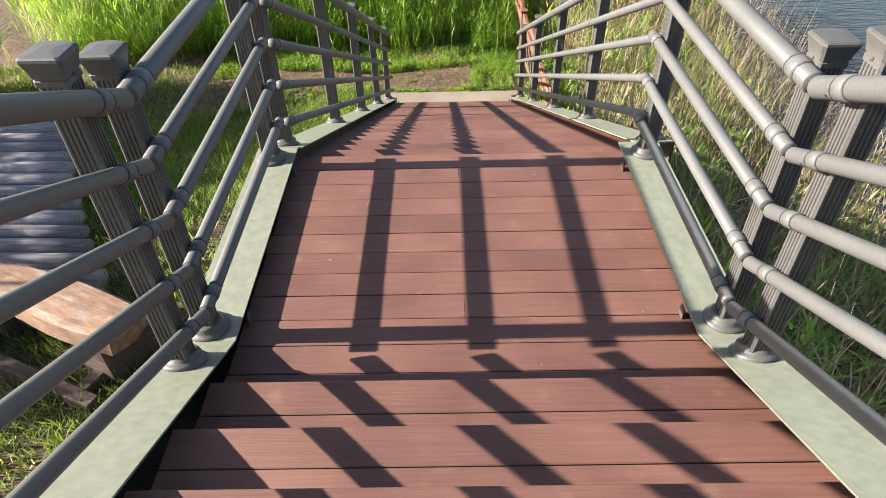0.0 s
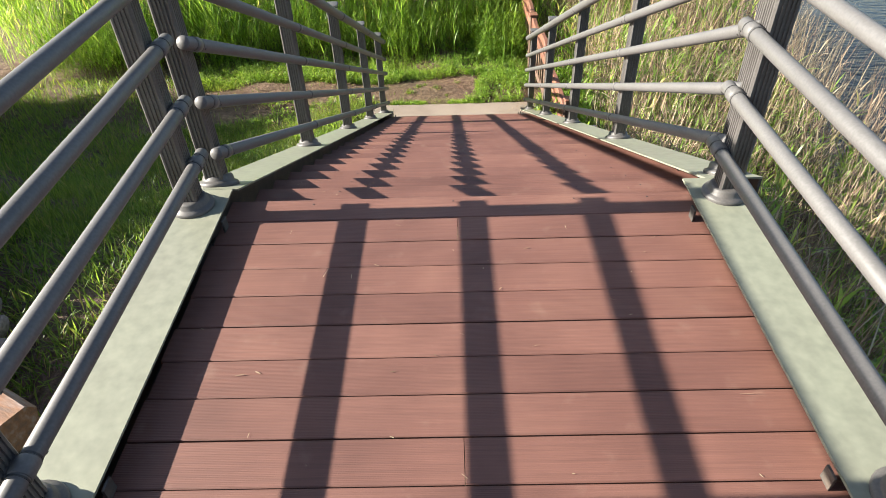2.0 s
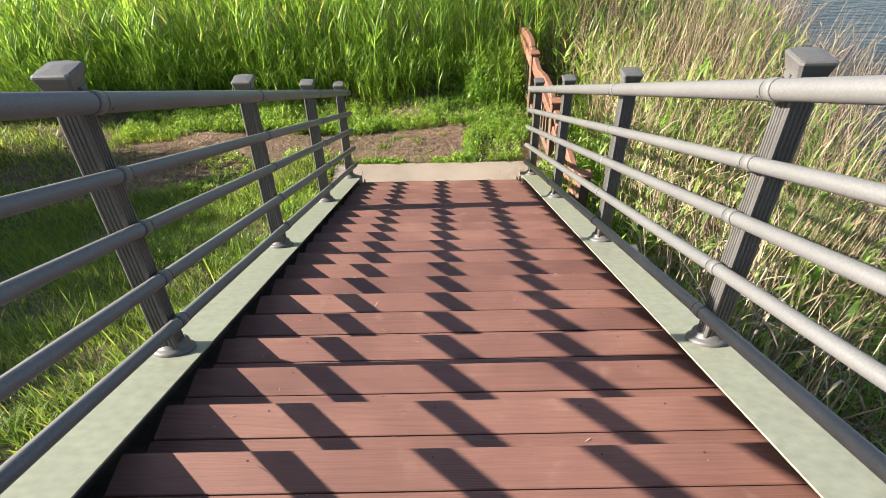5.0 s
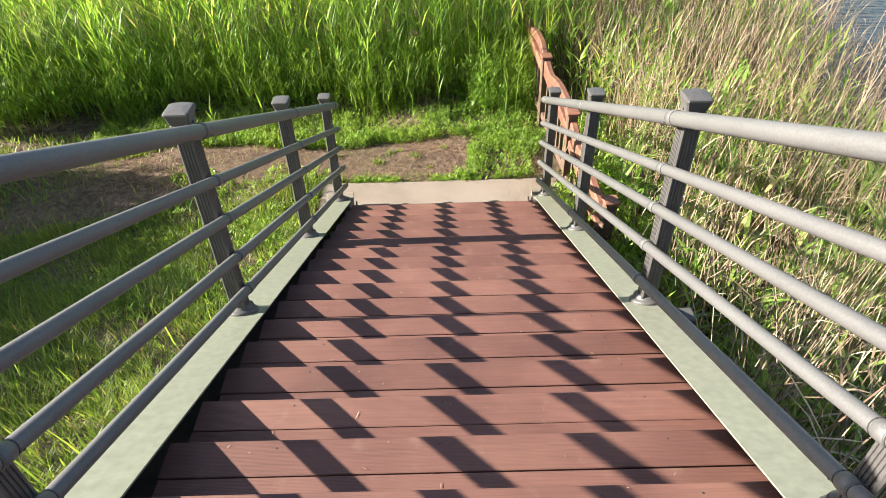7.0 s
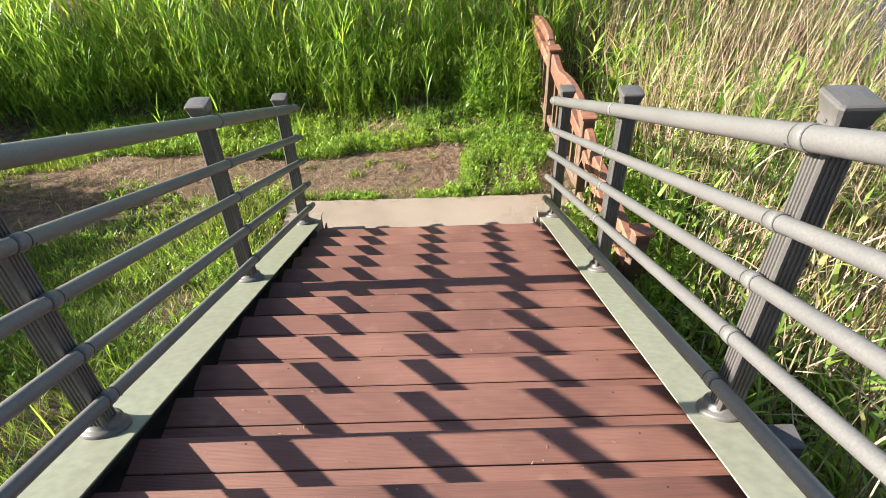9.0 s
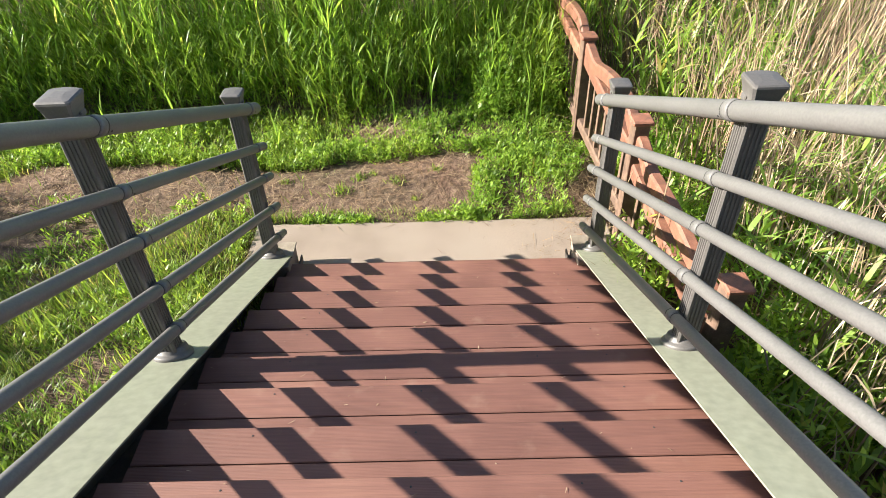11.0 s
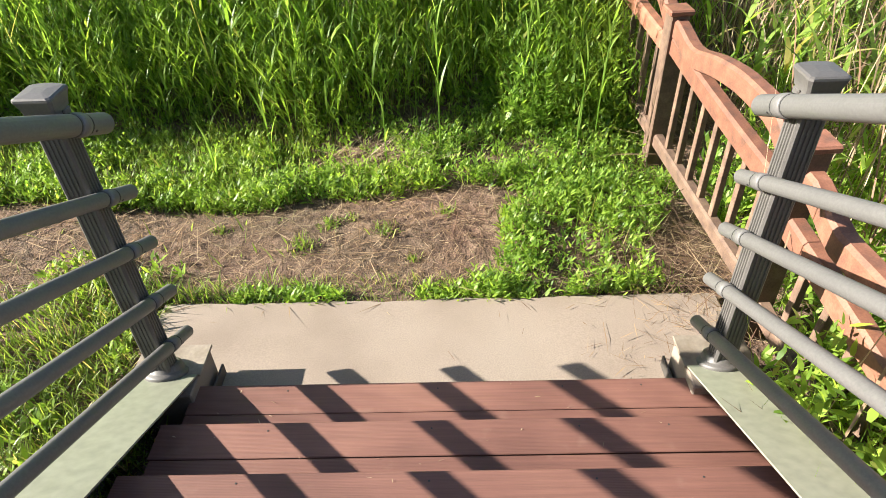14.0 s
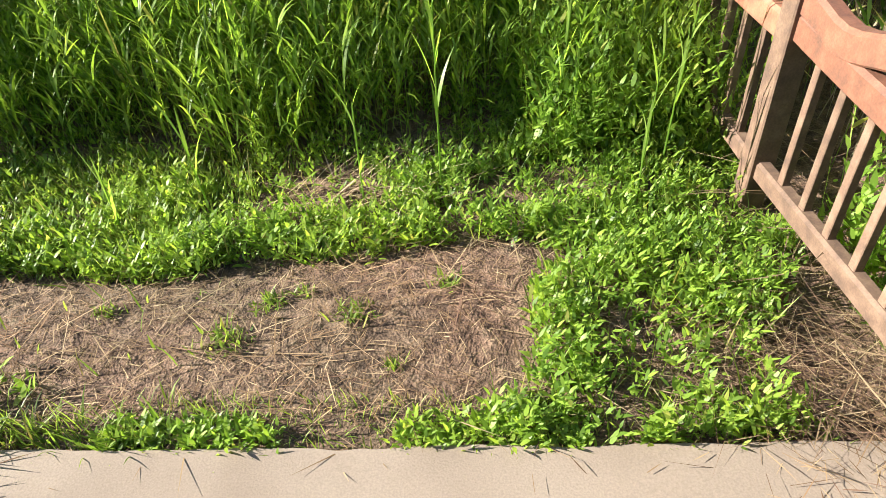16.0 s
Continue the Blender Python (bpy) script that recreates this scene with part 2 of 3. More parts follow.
def sweep(points, radius, sides=8, flat=1.0, bm=None):
    """A tube along points; radius is a number or one for each point."""
    bm = bm or bmesh.new()
    pts = [Vector(p) for p in points]
    rad = radius if isinstance(radius, (list, tuple)) else [radius] * len(pts)
    rings = []
    for i, p in enumerate(pts):
        d = (pts[min(i + 1, len(pts) - 1)] - pts[max(i - 1, 0)]).normalized()
        side = d.cross(Vector((0, 0, 1)))
        side = side.normalized() if side.length > 1e-3 else Vector((1, 0, 0))
        up = side.cross(d).normalized()
        rings.append([bm.verts.new(p + rad[i] * (math.cos(2 * math.pi * k / sides) * side + flat * math.sin(2 * math.pi * k / sides) * up)) for k in range(sides)])
    for p, q in zip(rings, rings[1:]):
        for i in range(sides):
            bm.faces.new((p[i], p[(i + 1) % sides], q[(i + 1) % sides], q[i]))
    bm.faces.new(rings[0][::-1])
    bm.faces.new(rings[-1])
    return bm


def smooth_step(a, b, x):
    t = np.clip((x - a) / (b - a), 0, 1)
    return t * t * (3 - 2 * t)


# ---- ground ----
def ground_z(x, y):
    """The bank falls along the stairs to level ground, and to the lake on the far side."""
    x, y = np.asarray(x, float), np.asarray(y, float)
    z = -3.19 + 1.75 * smooth_step(7.0, 0.2, y) + 1.0 * smooth_step(0.5, -7.0, y)
    z = z + 0.10 * smooth_step(8.6, 10.0, y)
    z = z - 0.30 * smooth_step(2.2, 4.5, x) * smooth_step(9.5, 6.0, y) - 1.3 * smooth_step(0.6, 2.8, x) * smooth_step(6.6, 2.0, y)
    z = np.where(x > 3.0, np.maximum(z, -3.5) - 2.2 * smooth_step(4.5, 9.0, x), z)
    z = z + 0.03 * np.sin(2.1 * x + 1.3) * np.sin(1.7 * y) + 0.015 * np.sin(5.3 * x) * np.sin(4.7 * y + 0.6)
    flat = smooth_step(-1.9, -1.4, x) * smooth_step(2.1, 1.6, x) * smooth_step(6.2, 6.6, y) * smooth_step(7.9, 7.5, y)
    return z * (1 - flat) + flat * (SLAB_Z - 0.03)


def build_ground():
    def axis(lo, hi, fine, far):
        inner = list(np.arange(lo, hi + 1e-6, fine))
        out, step = [hi], fine
        while out[-1] < far:
            step *= 1.5
            out.append(out[-1] + step)
        low, step = [lo], fine
        while low[-1] > -far:
            step *= 1.5
            low.append(low[-1] - step)
        return np.array(low[:0:-1] + inner + out[1:])
    xs, ys = axis(-10, 10, 0.1, 1500), axis(-5, 14, 0.1, 1500)
    X, Y = np.meshgrid(xs, ys)
    Z = ground_z(X, Y)
    V = np.stack([X, Y, Z], -1).reshape(-1, 3)
    nx = len(xs)
    i = (np.arange(len(ys) - 1)[:, None] * nx + np.arange(nx - 1)[None]).reshape(-1)
    me = grid_mesh("ground", V, np.stack([i, i + 1, i + nx + 1, i + nx], -1), SOIL)
    me.polygons.foreach_set("use_smooth", [True] * len(me.polygons))
    return tagged(new("ground", me), "brown trodden soil bank sloping down beside the stairs", "ground", kind="structure")


def grid_mesh(name, verts, quads, material):
    me = bpy.data.meshes.new(name)
    me.vertices.add(len(verts))
    me.vertices.foreach_set("co", np.asarray(verts, np.float32).ravel())
    k = quads.shape[1]
    me.loops.add(quads.size)
    me.loops.foreach_set("vertex_index", quads.astype(np.int32).ravel())
    me.polygons.add(len(quads))
    me.polygons.foreach_set("loop_start", np.arange(0, quads.size, k, dtype=np.int32))
    me.update(calc_edges=True)
    me.materials.append(material)
    return me


build_ground()
wm = bmesh.new()
for q in ((3.5, -400), (900, -400), (900, 900), (3.5, 900)):
    wm.verts.new((*q, -4.05))
wm.faces.new(wm.verts)
tagged(new("water", mesh_of(wm, "water", WATER)), "dark rippled lake water behind the reeds", "water", kind="structure")


# ---- deck and stairs ----
def board_mesh(length, width=0.146, thick=0.026):
    c = 0.003
    w, t = width / 2, thick
    prof = [(-w, -t), (w, -t), (w, -c), (w - c, 0), (-w + c, 0), (-w, -c)]
    turn = Matrix(((0, 0, 1, -length / 2), (1, 0, 0, 0), (0, 1, 0, 0), (0, 0, 0, 1)))
    return mesh_of(prism(prof, length, 1.0, None, turn), "board", BOARD)


# the boards stop just under the steel edge on the sunny side and run far under the plate on the other
LEFT, RIGHT = -HALF - 0.015, HALF + 0.20
FULL, FULL_LOW = board_mesh(RIGHT - LEFT), board_mesh(RIGHT - LEFT + 2 * WIDER)
HALF_A, HALF_B = board_mesh(-LEFT - 0.001), board_mesh(RIGHT - 0.001)
RISER = mesh_of(box(LEFT + 0.01, RIGHT, -0.009, 0.009, -RI + 0.002, -0.028, 0.002), "riser_board", BOARD)
RISER_LOW = mesh_of(box(LEFT - WIDER + 0.01, RIGHT + WIDER, -0.009, 0.009, -RI + 0.002, -0.028, 0.002), "riser_board", BOARD)
SCREW = mesh_of(lathe([(0.0035, 0), (0.0035, 0.0010), (0.002, 0.0013)], 8), "screw", SEAM)


def lay_board(parent, y, z, split=False, me=FULL):
    tilt = rnd.uniform(-0.0012, 0.0012)
    if split:
        for half, x in ((HALF_A, (LEFT - 0.001) / 2), (HALF_B, (RIGHT + 0.001) / 2)):
            part("board", half, BOARD, parent, "", pose(x, y, z + rnd.uniform(-0.001, 0.001), rnd.uniform(-0.15, 0.15), 0, rnd.uniform(-0.05, 0.05)))
    else:
        part("board", me, BOARD, parent, "", pose((LEFT + RIGHT) / 2 + rnd.uniform(-0.006, 0.006), y + tilt, z, rnd.uniform(-0.15, 0.15), 0, rnd.uniform(-0.06, 0.06)))


def stringer(parent, points, side, wider=0.0):
    """A painted steel channel along the side: a wide top plate, a web down to below the deck and a bottom flange."""
    a, b = side * (HALF + wider), side * (HALF + PLATE + wider)
    def skin(x0, x1, t0, t1):
        bm = bmesh.new()
        rings = []
        for y, z in points:
            rings.append([bm.verts.new(p) for p in ((x0, y, z + t0), (x1, y, z + t0), (x1, y, z + t1), (x0, y, z + t1))])
        for p, q in zip(rings, rings[1:]):
            for i in range(4):
                bm.faces.new((p[i], p[(i + 1) % 4], q[(i + 1) % 4], q[i]))
        bm.faces.new(rings[0])
        bm.faces.new(rings[-1][::-1])
        return bm
    st = part("stringer", skin(a, b, -0.009, 0.0), GREEN, parent, "pale green painted steel stringer")
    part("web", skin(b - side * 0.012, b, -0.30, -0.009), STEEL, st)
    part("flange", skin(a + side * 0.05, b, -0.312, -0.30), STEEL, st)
    return st


Y_END = N_LOW * GO + 0.01
landing = thing("landing_deck", "reddish brown composite board landing between pale green steel edges", "deck", kind="structure")
lower = thing("lower_stairs", "long reddish brown composite board stairs with green steel stringers", "stairs", LOW, kind="structure")
upper = thing("upper_stairs", "reddish brown composite board stairs above the landing", "stairs", kind="structure")
for s in (-1, 1):
    stringer(landing, [(KINK_UP, LIFT), (KINK_LOW, LIFT)], s)
    stringer(lower, [(KINK_LOW, LIFT - 0.001), (Y_END, LIFT - SLOPE * (Y_END - KINK_LOW))], s, WIDER)
    back = FIRST_UP - GO * (N_UP + 3)
    stringer(upper, [(back, LIFT + SLOPE * (KINK_UP - back)), (KINK_UP, LIFT)], s)
# joists under the landing
for y in (-1.65, -1.2, -0.75, -0.3):
    part("joist", box(LEFT + 0.02, HALF, y - 0.03, y + 0.03, -0.15, -0.030, 0.003), STEEL, landing)

# ---- railings ----
def post_profile(w=0.042):
    """A square tube with chamfered corners and four flutes on each face."""
    one = [(w, -w * 0.82)]
    for i in range(4):
        c = w * (-0.54 + 0.36 * i)
        one += [(w, c - w * 0.10), (w * 0.90, c - w * 0.06), (w * 0.90, c + w * 0.06), (w, c + w * 0.10)]
    one.append((w, w * 0.82))
    out = []
    for q in range(4):
        c, s = round(math.cos(q * math.pi / 2)), round(math.sin(q * math.pi / 2))
        out += [(c * x - s * y, s * x + c * y) for x, y in one]
    return out


def cap_bmesh():
    """A cast cap: a grooved collar, a head that flares to an overhanging lip, one side bowed, and a nearly flat top."""
    def ring(w, bow):
        c = w * 0.16
        pts = [(w, -w + c), (w, w - c), (w - c, w), (-w + c, w), (-w, w - c)]
        pts += [(-w - bow * math.sin(math.pi * t), w - c - (2 * w - 2 * c) * t) for t in (0.2, 0.4, 0.6, 0.8)]
        return pts + [(-w, -w + c), (-w + c, -w), (w - c, -w)]
    rows = [(0.046, 0.003, 0.0), (0.046, 0.003, 0.016), (0.0435, 0.003, 0.018), (0.0435, 0.003, 0.023), (0.047, 0.004, 0.025), (0.050, 0.006, 0.042),
            (0.057, 0.010, 0.066), (0.059, 0.011, 0.072), (0.058, 0.010, 0.079), (0.052, 0.008, 0.083), (0.020, 0.003, 0.087)]
    bm = bmesh.new()
    rings = [[bm.verts.new((x, y, z)) for x, y in ring(w, bow)] for w, bow, z in rows]
    k = len(rings[0])
    for p, q in zip(rings, rings[1:]):
        for i in range(k):
            bm.faces.new((p[i], p[(i + 1) % k], q[(i + 1) % k], q[i]))
    bm.faces.new(rings[0][::-1])
    bm.faces.new(rings[-1])
    return bm


POST_H = 1.155
POST = mesh_of(prism(post_profile(), POST_H), "post", GREY)
CAP = mesh_of(cap_bmesh(), "cap", GREY)
BASE = mesh_of(lathe([(0.088, -0.014), (0.089, 0.008), (0.085, 0.015), (0.073, 0.019), (0.069, 0.024), (0.065, 0.040), (0.060, 0.047), (0.050, 0.049)], 24), "base_cover", GREY, True)
CAP_SCREW = mesh_of(lathe([(0.006, 0), (0.006, 0.003), (0.003, 0.005)], 8, None, pose(0, 0, 0, 0, 90)), "screw", STEEL)


def collar_mesh(r):
    return mesh_of(lathe([(r + 0.0008, -0.024), (r + 0.0032, -0.022), (r + 0.0032, 0.022), (r + 0.0008, 0.024)], 16), "collar", TUBE, True)


COLLARS = {r: collar_mesh(r) for r in (0.0262, 0.035)}
RINGS = {r: mesh_of(lathe([(r + 0.0012, -0.0022), (r + 0.0012, 0.0022)], 16), "seam", SEAM) for r in (0.0262, 0.035)}
DOTS = {r: mesh_of(lathe([(0.0045, 0), (0.0045, r + 0.0015)], 8, None, pose(0, 0, 0, 0, 90)), "screw", SEAM) for r in (0.0262, 0.035)}
BRACKET = mesh_of(box(-0.014, 0.014, -0.03, 0.03, -0.016, 0.016, 0.004), "bracket", GREY)


def railing(side, m, posts, y0, y1, line, slope, rails, rise=0.0, wider=0.0):
    """Posts on the stringer plate and five tubes on their inner side, the top one thicker."""
    rail = thing("railing", "grey steel railing with grooved posts and five tubes", "railing", m, "bridge railings")
    tilt = math.degrees(math.atan(-slope))
    for y in posts:
        p = part("post", POST, GREY, rail, "", pose(side * (POST_X + wider), y, line(y) - 0.01 + rise, rnd.uniform(-0.3, 0.3), rnd.uniform(-0.3, 0.3), 0))
        part("cap", CAP, GREY, p, "", pose(0, 0, POST_H - 0.002, 0, 0, -90))
        part("screw", CAP_SCREW, STEEL, p, "", pose(-side * 0.045, 0, POST_H + 0.014, 0, 0, 180 if side > 0 else 0))
        part("base_cover", BASE, GREY, p, "", pose(0, 0, 0.011 - rise, tilt, 0, 0))
    for h, r in rails:
        length = (y1 - y0) / math.cos(math.atan(slope))
        rows = [(r * 0.9, 0), (r, 0.004), (r, length - 0.004), (r * 0.9, length)]
        x = side * (RAIL_X + wider + (0.0 if r < 0.03 else -0.004))
        tube = part("rail", lathe(rows, 18), TUBE, rail, "", pose(x, y0, line(y0) + h, -90 + tilt, 0, 0), True)
        for y in posts:
            at = (y - y0) / math.cos(math.atan(slope))
            part("collar", COLLARS[r], TUBE, tube, "", pose(0, 0, at))
            for d in (0.030, -0.030):
                part("seam", RINGS[r], SEAM, tube, "", pose(0, 0, at + d))
            if 0.08 < at + 0.055 < length:
                part("screw", DOTS[r], SEAM, tube, "", pose(0, 0, at + 0.052, 0, 0, 180 + (35 if side < 0 else -35) if side > 0 else 35))
            part("bracket", BRACKET, GREY, rail, "", pose(side * (RAIL_X + wider + 0.036), y, line(y) + h, tilt, 0, 0))
    return rail


def line_low(y):
    return LIFT - SLOPE * (y - KINK_LOW)


def line_up(y):
    return LIFT + SLOPE * (KINK_UP - y)


for s in (-1, 1):
    railing(s, Matrix(), [-1.445, -0.12], KINK_UP - 0.022, -0.04, lambda y: LIFT, 0.0, RAILS)
    railing(s, LOW, [0.13, 1.81, 3.47, 5.125, 6.65], 0.03, 6.79, line_low, SLOPE, RAILS_SLOPE, 0.02, WIDER)
    railing(s, Matrix(), [-5.05, -3.40, -1.70], FIRST_UP - GO * 13, KINK_UP - 0.050, line_up, SLOPE, RAILS_UP, 0.02)

# ---- concrete slab ----
def slab():
    bm = bmesh.new()
    nx, ny = 40, 12
    rows = []
    for j in range(ny + 1):
        row = []
        for i in range(nx + 1):
            x, y = -1.32 + 2.75 * i / nx, 6.60 + 0.645 * j / ny
            if j == ny:
                y += 0.012 * noise.noise(Vector((x * 3, 0, 0))) + 0.008 * noise.noise(Vector((x * 11, 3, 0)))
            row.append(bm.verts.new((x, y, SLAB_Z + 0.006 * noise.noise(Vector((x * 2, y * 2, 0))))))
        rows.append(row)
    for p, q in zip(rows, rows[1:]):
        for i in range(nx):
            bm.faces.new((p[i], p[i + 1], q[i + 1], q[i]))
    edge = [e for e in bm.edges if e.is_boundary]
    down = bmesh.ops.extrude_edge_only(bm, edges=edge)["geom"]
    for v in down:
        if isinstance(v, bmesh.types.BMVert):
            v.co.z = SLAB_Z - 0.25
    return bm


tagged(new("concrete_slab", mesh_of(slab(), "concrete_slab", CONCRETE)), "pale worn concrete slab at the foot of the stairs", "slab", kind="structure")


# ---- wooden fence ----
def fence():
    f = thing("wooden_fence", "weathered red-brown wooden fence with bowed top rails beside the reeds", "fence")
    posts = [Vector((1.43, 8.48, -3.16)), Vector((1.50, 7.0, -3.16)), Vector((1.54, 5.45, -3.22)), Vector((1.36, 9.95, -3.1)), Vector((1.42, 11.4, -3.1))]
    for p in posts:
        turn = Matrix.Translation(p) @ pose(0, 0, 0, rnd.uniform(-1.5, 1.5), rnd.uniform(-1.5, 1.5), rnd.uniform(-6, 6))
        ob = part("post", box(-0.052, 0.052, -0.052, 0.052, -0.25, 0.93, 0.006), FENCE_GREY, f, "weathered brown post", turn)
        part("cap", box(-0.07, 0.07, -0.07, 0.07, 0.93, 0.962, 0.008), FENCE_WOOD, ob)

    def bow_first(t):
        return 0.865 - 0.055 * math.exp(-((t - 0.2) / 0.13) ** 2) + 0.045 * float(smooth_step(0.3, 0.65, t)) - 0.10 * float(smooth_step(0.80, 1.0, t))

    def bow_second(t):
        return 0.80 - 0.085 * float(smooth_step(0.02, 0.22, t)) + 0.02 * math.exp(-((t - 0.45) / 0.2) ** 2) - 0.03 * float(smooth_step(0.6, 1.0, t))

    def bar(turn, span, height, hw, hh, name, wood=FENCE_WOOD):
        bm = bmesh.new()
        rings = []
        for i in range(21):
            t = i / 20
            x, z = 0.045 + (span - 0.09) * t, height(t)
            rings.append([bm.verts.new((x, yy, z + zz)) for yy, zz in ((-hw, -hh * 0.85), (-hw * 0.8, -hh), (hw * 0.8, -hh), (hw, -hh * 0.85), (hw, hh * 0.7), (hw * 0.65, hh), (-hw * 0.65, hh), (-hw, hh * 0.7))])
        for r0, r1 in zip(rings, rings[1:]):
            for i in range(8):
                bm.faces.new((r0[i], r0[(i + 1) % 8], r1[(i + 1) % 8], r1[i]))
        bm.faces.new(rings[0])
        bm.faces.new(rings[-1][::-1])
        part(name, bm, wood, f, "", turn)

    for a, b in ((3, 0), (0, 1), (1, 2), (4, 3)):
        p, q = posts[a], posts[b]
        d = q - p
        turn = Matrix.Translation(p) @ Matrix.Rotation(math.atan2(d.y, d.x), 4, 'Z')
        span = math.hypot(d.x, d.y)
        second = a == 1
        mid = (lambda t: 0.585 - 0.13 * t) if second else (lambda t: 0.765 - 0.145 * t + 0.05 * t * t)
        low = (lambda t: 0.14 - 0.06 * t) if second else (lambda t: 0.165 + (q.z - p.z) * t)
        bar(turn, span, bow_second if second else bow_first, 0.040, 0.052, "bowed_rail")
        bar(turn, span, mid, 0.038, 0.052, "middle_rail")
        bar(turn, span, low, 0.032, 0.040, "bottom_rail", FENCE_GREY)
        for i in range(7):
            t = (i + 1) / 8
            x = 0.045 + (span - 0.09) * t
            z0, z1 = low(t) + 0.037, mid(t) - 0.049
            part("baluster", box(x - 0.019, x + 0.019, -0.016, 0.016, z0, z1, 0.003), FENCE_GREY, f, "", turn @ pose(0, 0, 0, rnd.uniform(-0.6, 0.6), 0, 0))
    return f


fence()


# ---- plants ----
def ribbons(root, az, lean, curl, length, width, seg=4, fold=0.0, twist=0.0):
    """Tapered curved blades, all at once. Returns vertices and quads."""
    n = len(root)
    s = np.linspace(0, 1, seg + 1)
    ang = lean[:, None] + curl[:, None] * (s[None] ** 1.4)
    mid = (ang[:, 1:] + ang[:, :-1]) / 2
    step = (length / seg)[:, None]
    hx = np.concatenate([np.zeros((n, 1)), np.cumsum(np.sin(mid) * step, 1)], 1)
    hz = np.concatenate([np.zeros((n, 1)), np.cumsum(np.cos(mid) * step, 1)], 1)
    d = np.stack([np.cos(az), np.sin(az), np.zeros(n)], -1)
    side = np.stack([-np.sin(az + twist), np.cos(az + twist), np.zeros(n)], -1)
    centre = root[:, None, :] + hx[..., None] * d[:, None, :] + hz[..., None] * np.array([0, 0, 1.0])
    w = width[:, None] * np.clip(np.minimum(0.45 + 2.2 * s, 1.02 - s ** 2.2), 0.03, 1)[None] / 2
    L = centre - side[:, None, :] * w[..., None]
    R = centre + side[:, None, :] * w[..., None]
    V = np.stack([L, R], 2).reshape(n, -1, 3)
    base = (np.arange(n) * 2 * (seg + 1))[:, None]
    i = np.arange(seg)[None] * 2
    Q = np.stack([base + i, base + i + 1, base + i + 3, base + i + 2], -1).reshape(-1, 4)
    return V.reshape(-1, 3), Q


def stuff(name, chunks, material, label, category):
    verts, quads, k = [], [], 0
    for v, q in chunks:
        verts.append(v)
        quads.append(q + k)
        k += len(v)
    me = grid_mesh(name, np.concatenate(verts), np.concatenate(quads), material)
    return tagged(new(name, me), label, category, kind="stuff")


def spread(count, x0, x1, y0, y1, keep=None):
    """Random places on the ground within a rectangle, thinned by keep(x, y)."""
    x, y = rng.uniform(x0, x1, count), rng.uniform(y0, y1, count)
    if keep is not None:
        ok = rng.uniform(0, 1, count) < keep(x, y)
        x, y = x[ok], y[ok]
    return np.stack([x, y, ground_z(x, y) - 0.01], -1)


def patches(x, y, f=1.0, seed=0.0):
    return 0.5 + 0.25 * (np.sin(2.3 * f * x + 1.7 * np.sin(1.9 * f * y + seed) + seed) + np.sin(2.7 * f * y + 1.3 * np.sin(2.2 * f * x + 2 * seed)))


def reeds(root, height, leaves, leaf_len, leaf_wide, lean=0.1, droop=1.0, stem_w=0.007):
    """Upright stems with long leaves set along them."""
    n = len(root)
    h = rng.uniform(*height, n)
    az = rng.uniform(0, 2 * np.pi, n)
    ln = np.abs(rng.normal(0, lean, n))
    stems = ribbons(root, az, ln, ln * 0.6, h, np.full(n, stem_w), 3, 0, rng.uniform(0, 3.1, n))
    idx = np.repeat(np.arange(n), leaves)
    f = 0.12 + 0.86 * rng.uniform(0, 1, len(idx)) ** 0.65
    reach = h[idx] * f
    a = ln[idx] * (1 + 0.3 * f)
    pos = root[idx] + np.stack([np.sin(a) * reach * np.cos(az[idx]), np.sin(a) * reach * np.sin(az[idx]), np.cos(a) * reach], -1)
    laz = rng.uniform(0, 2 * np.pi, len(idx))
    L = rng.uniform(*leaf_len, len(idx)) * (0.65 + 0.5 * np.sin(np.pi * f))
    lv = ribbons(pos, laz, rng.uniform(0.2, 0.9, len(idx)), rng.uniform(0.2, 1.1, len(idx)) * droop * 1.4, L, rng.uniform(*leaf_wide, len(idx)), 4)
    return stems, lv


# green reeds behind the path and along the far side of the lawn
def back_keep(x, y):
    edge = 9.08 + 0.10 * np.sin(1.3 * x) + 0.10 * np.sin(3.7 * x + 1) - 0.12 * np.clip(-x - 2.5, 0, 5)
    return np.where(y > edge, np.where(y < edge + 0.5, 0.6, np.where(y < edge + 2.2, 1.0, 0.5)), 0.0)


def clumped(x, y):
    return back_keep(x, y) * np.where(patches(x, y, 1.7, 0.7) > 0.40, 1.0, 0.25)


R1 = spread(3300, -9.0, -2.2, 8.2, 14.5, clumped)
stuff("reed_bed", reeds(R1, (1.3, 2.5), 11, (0.20, 0.50), (0.011, 0.024), 0.10, 0.55), REED_GREEN, "bright green reeds along the far edge of the lawn", "reeds")
R5 = spread(2300, -2.2, 2.2, 8.2, 14.5, clumped)
stuff("reed_bed", reeds(R5, (1.3, 2.6), 11, (0.20, 0.50), (0.011, 0.024), 0.10, 0.55), REED_GREEN, "dense bright green reeds growing behind the path", "reeds")
# added out of view on the left; height set so their shadow covers the lawn
R2 = spread(4000, -12.5, -7.0, -1.0, 7.5, lambda x, y: np.where(x < -7.6 - 0.4 * np.sin(y), 0.9, 0.0))
stuff("reed_bed", reeds(R2, (1.9, 2.7), 11, (0.4, 0.8), (0.03, 0.05), 0.08), REED_GREEN, "unseen tall green reeds added to shade the lawn", "reeds")
R3 = spread(1100, -10.0, 2.2, 14.5, 19, None)
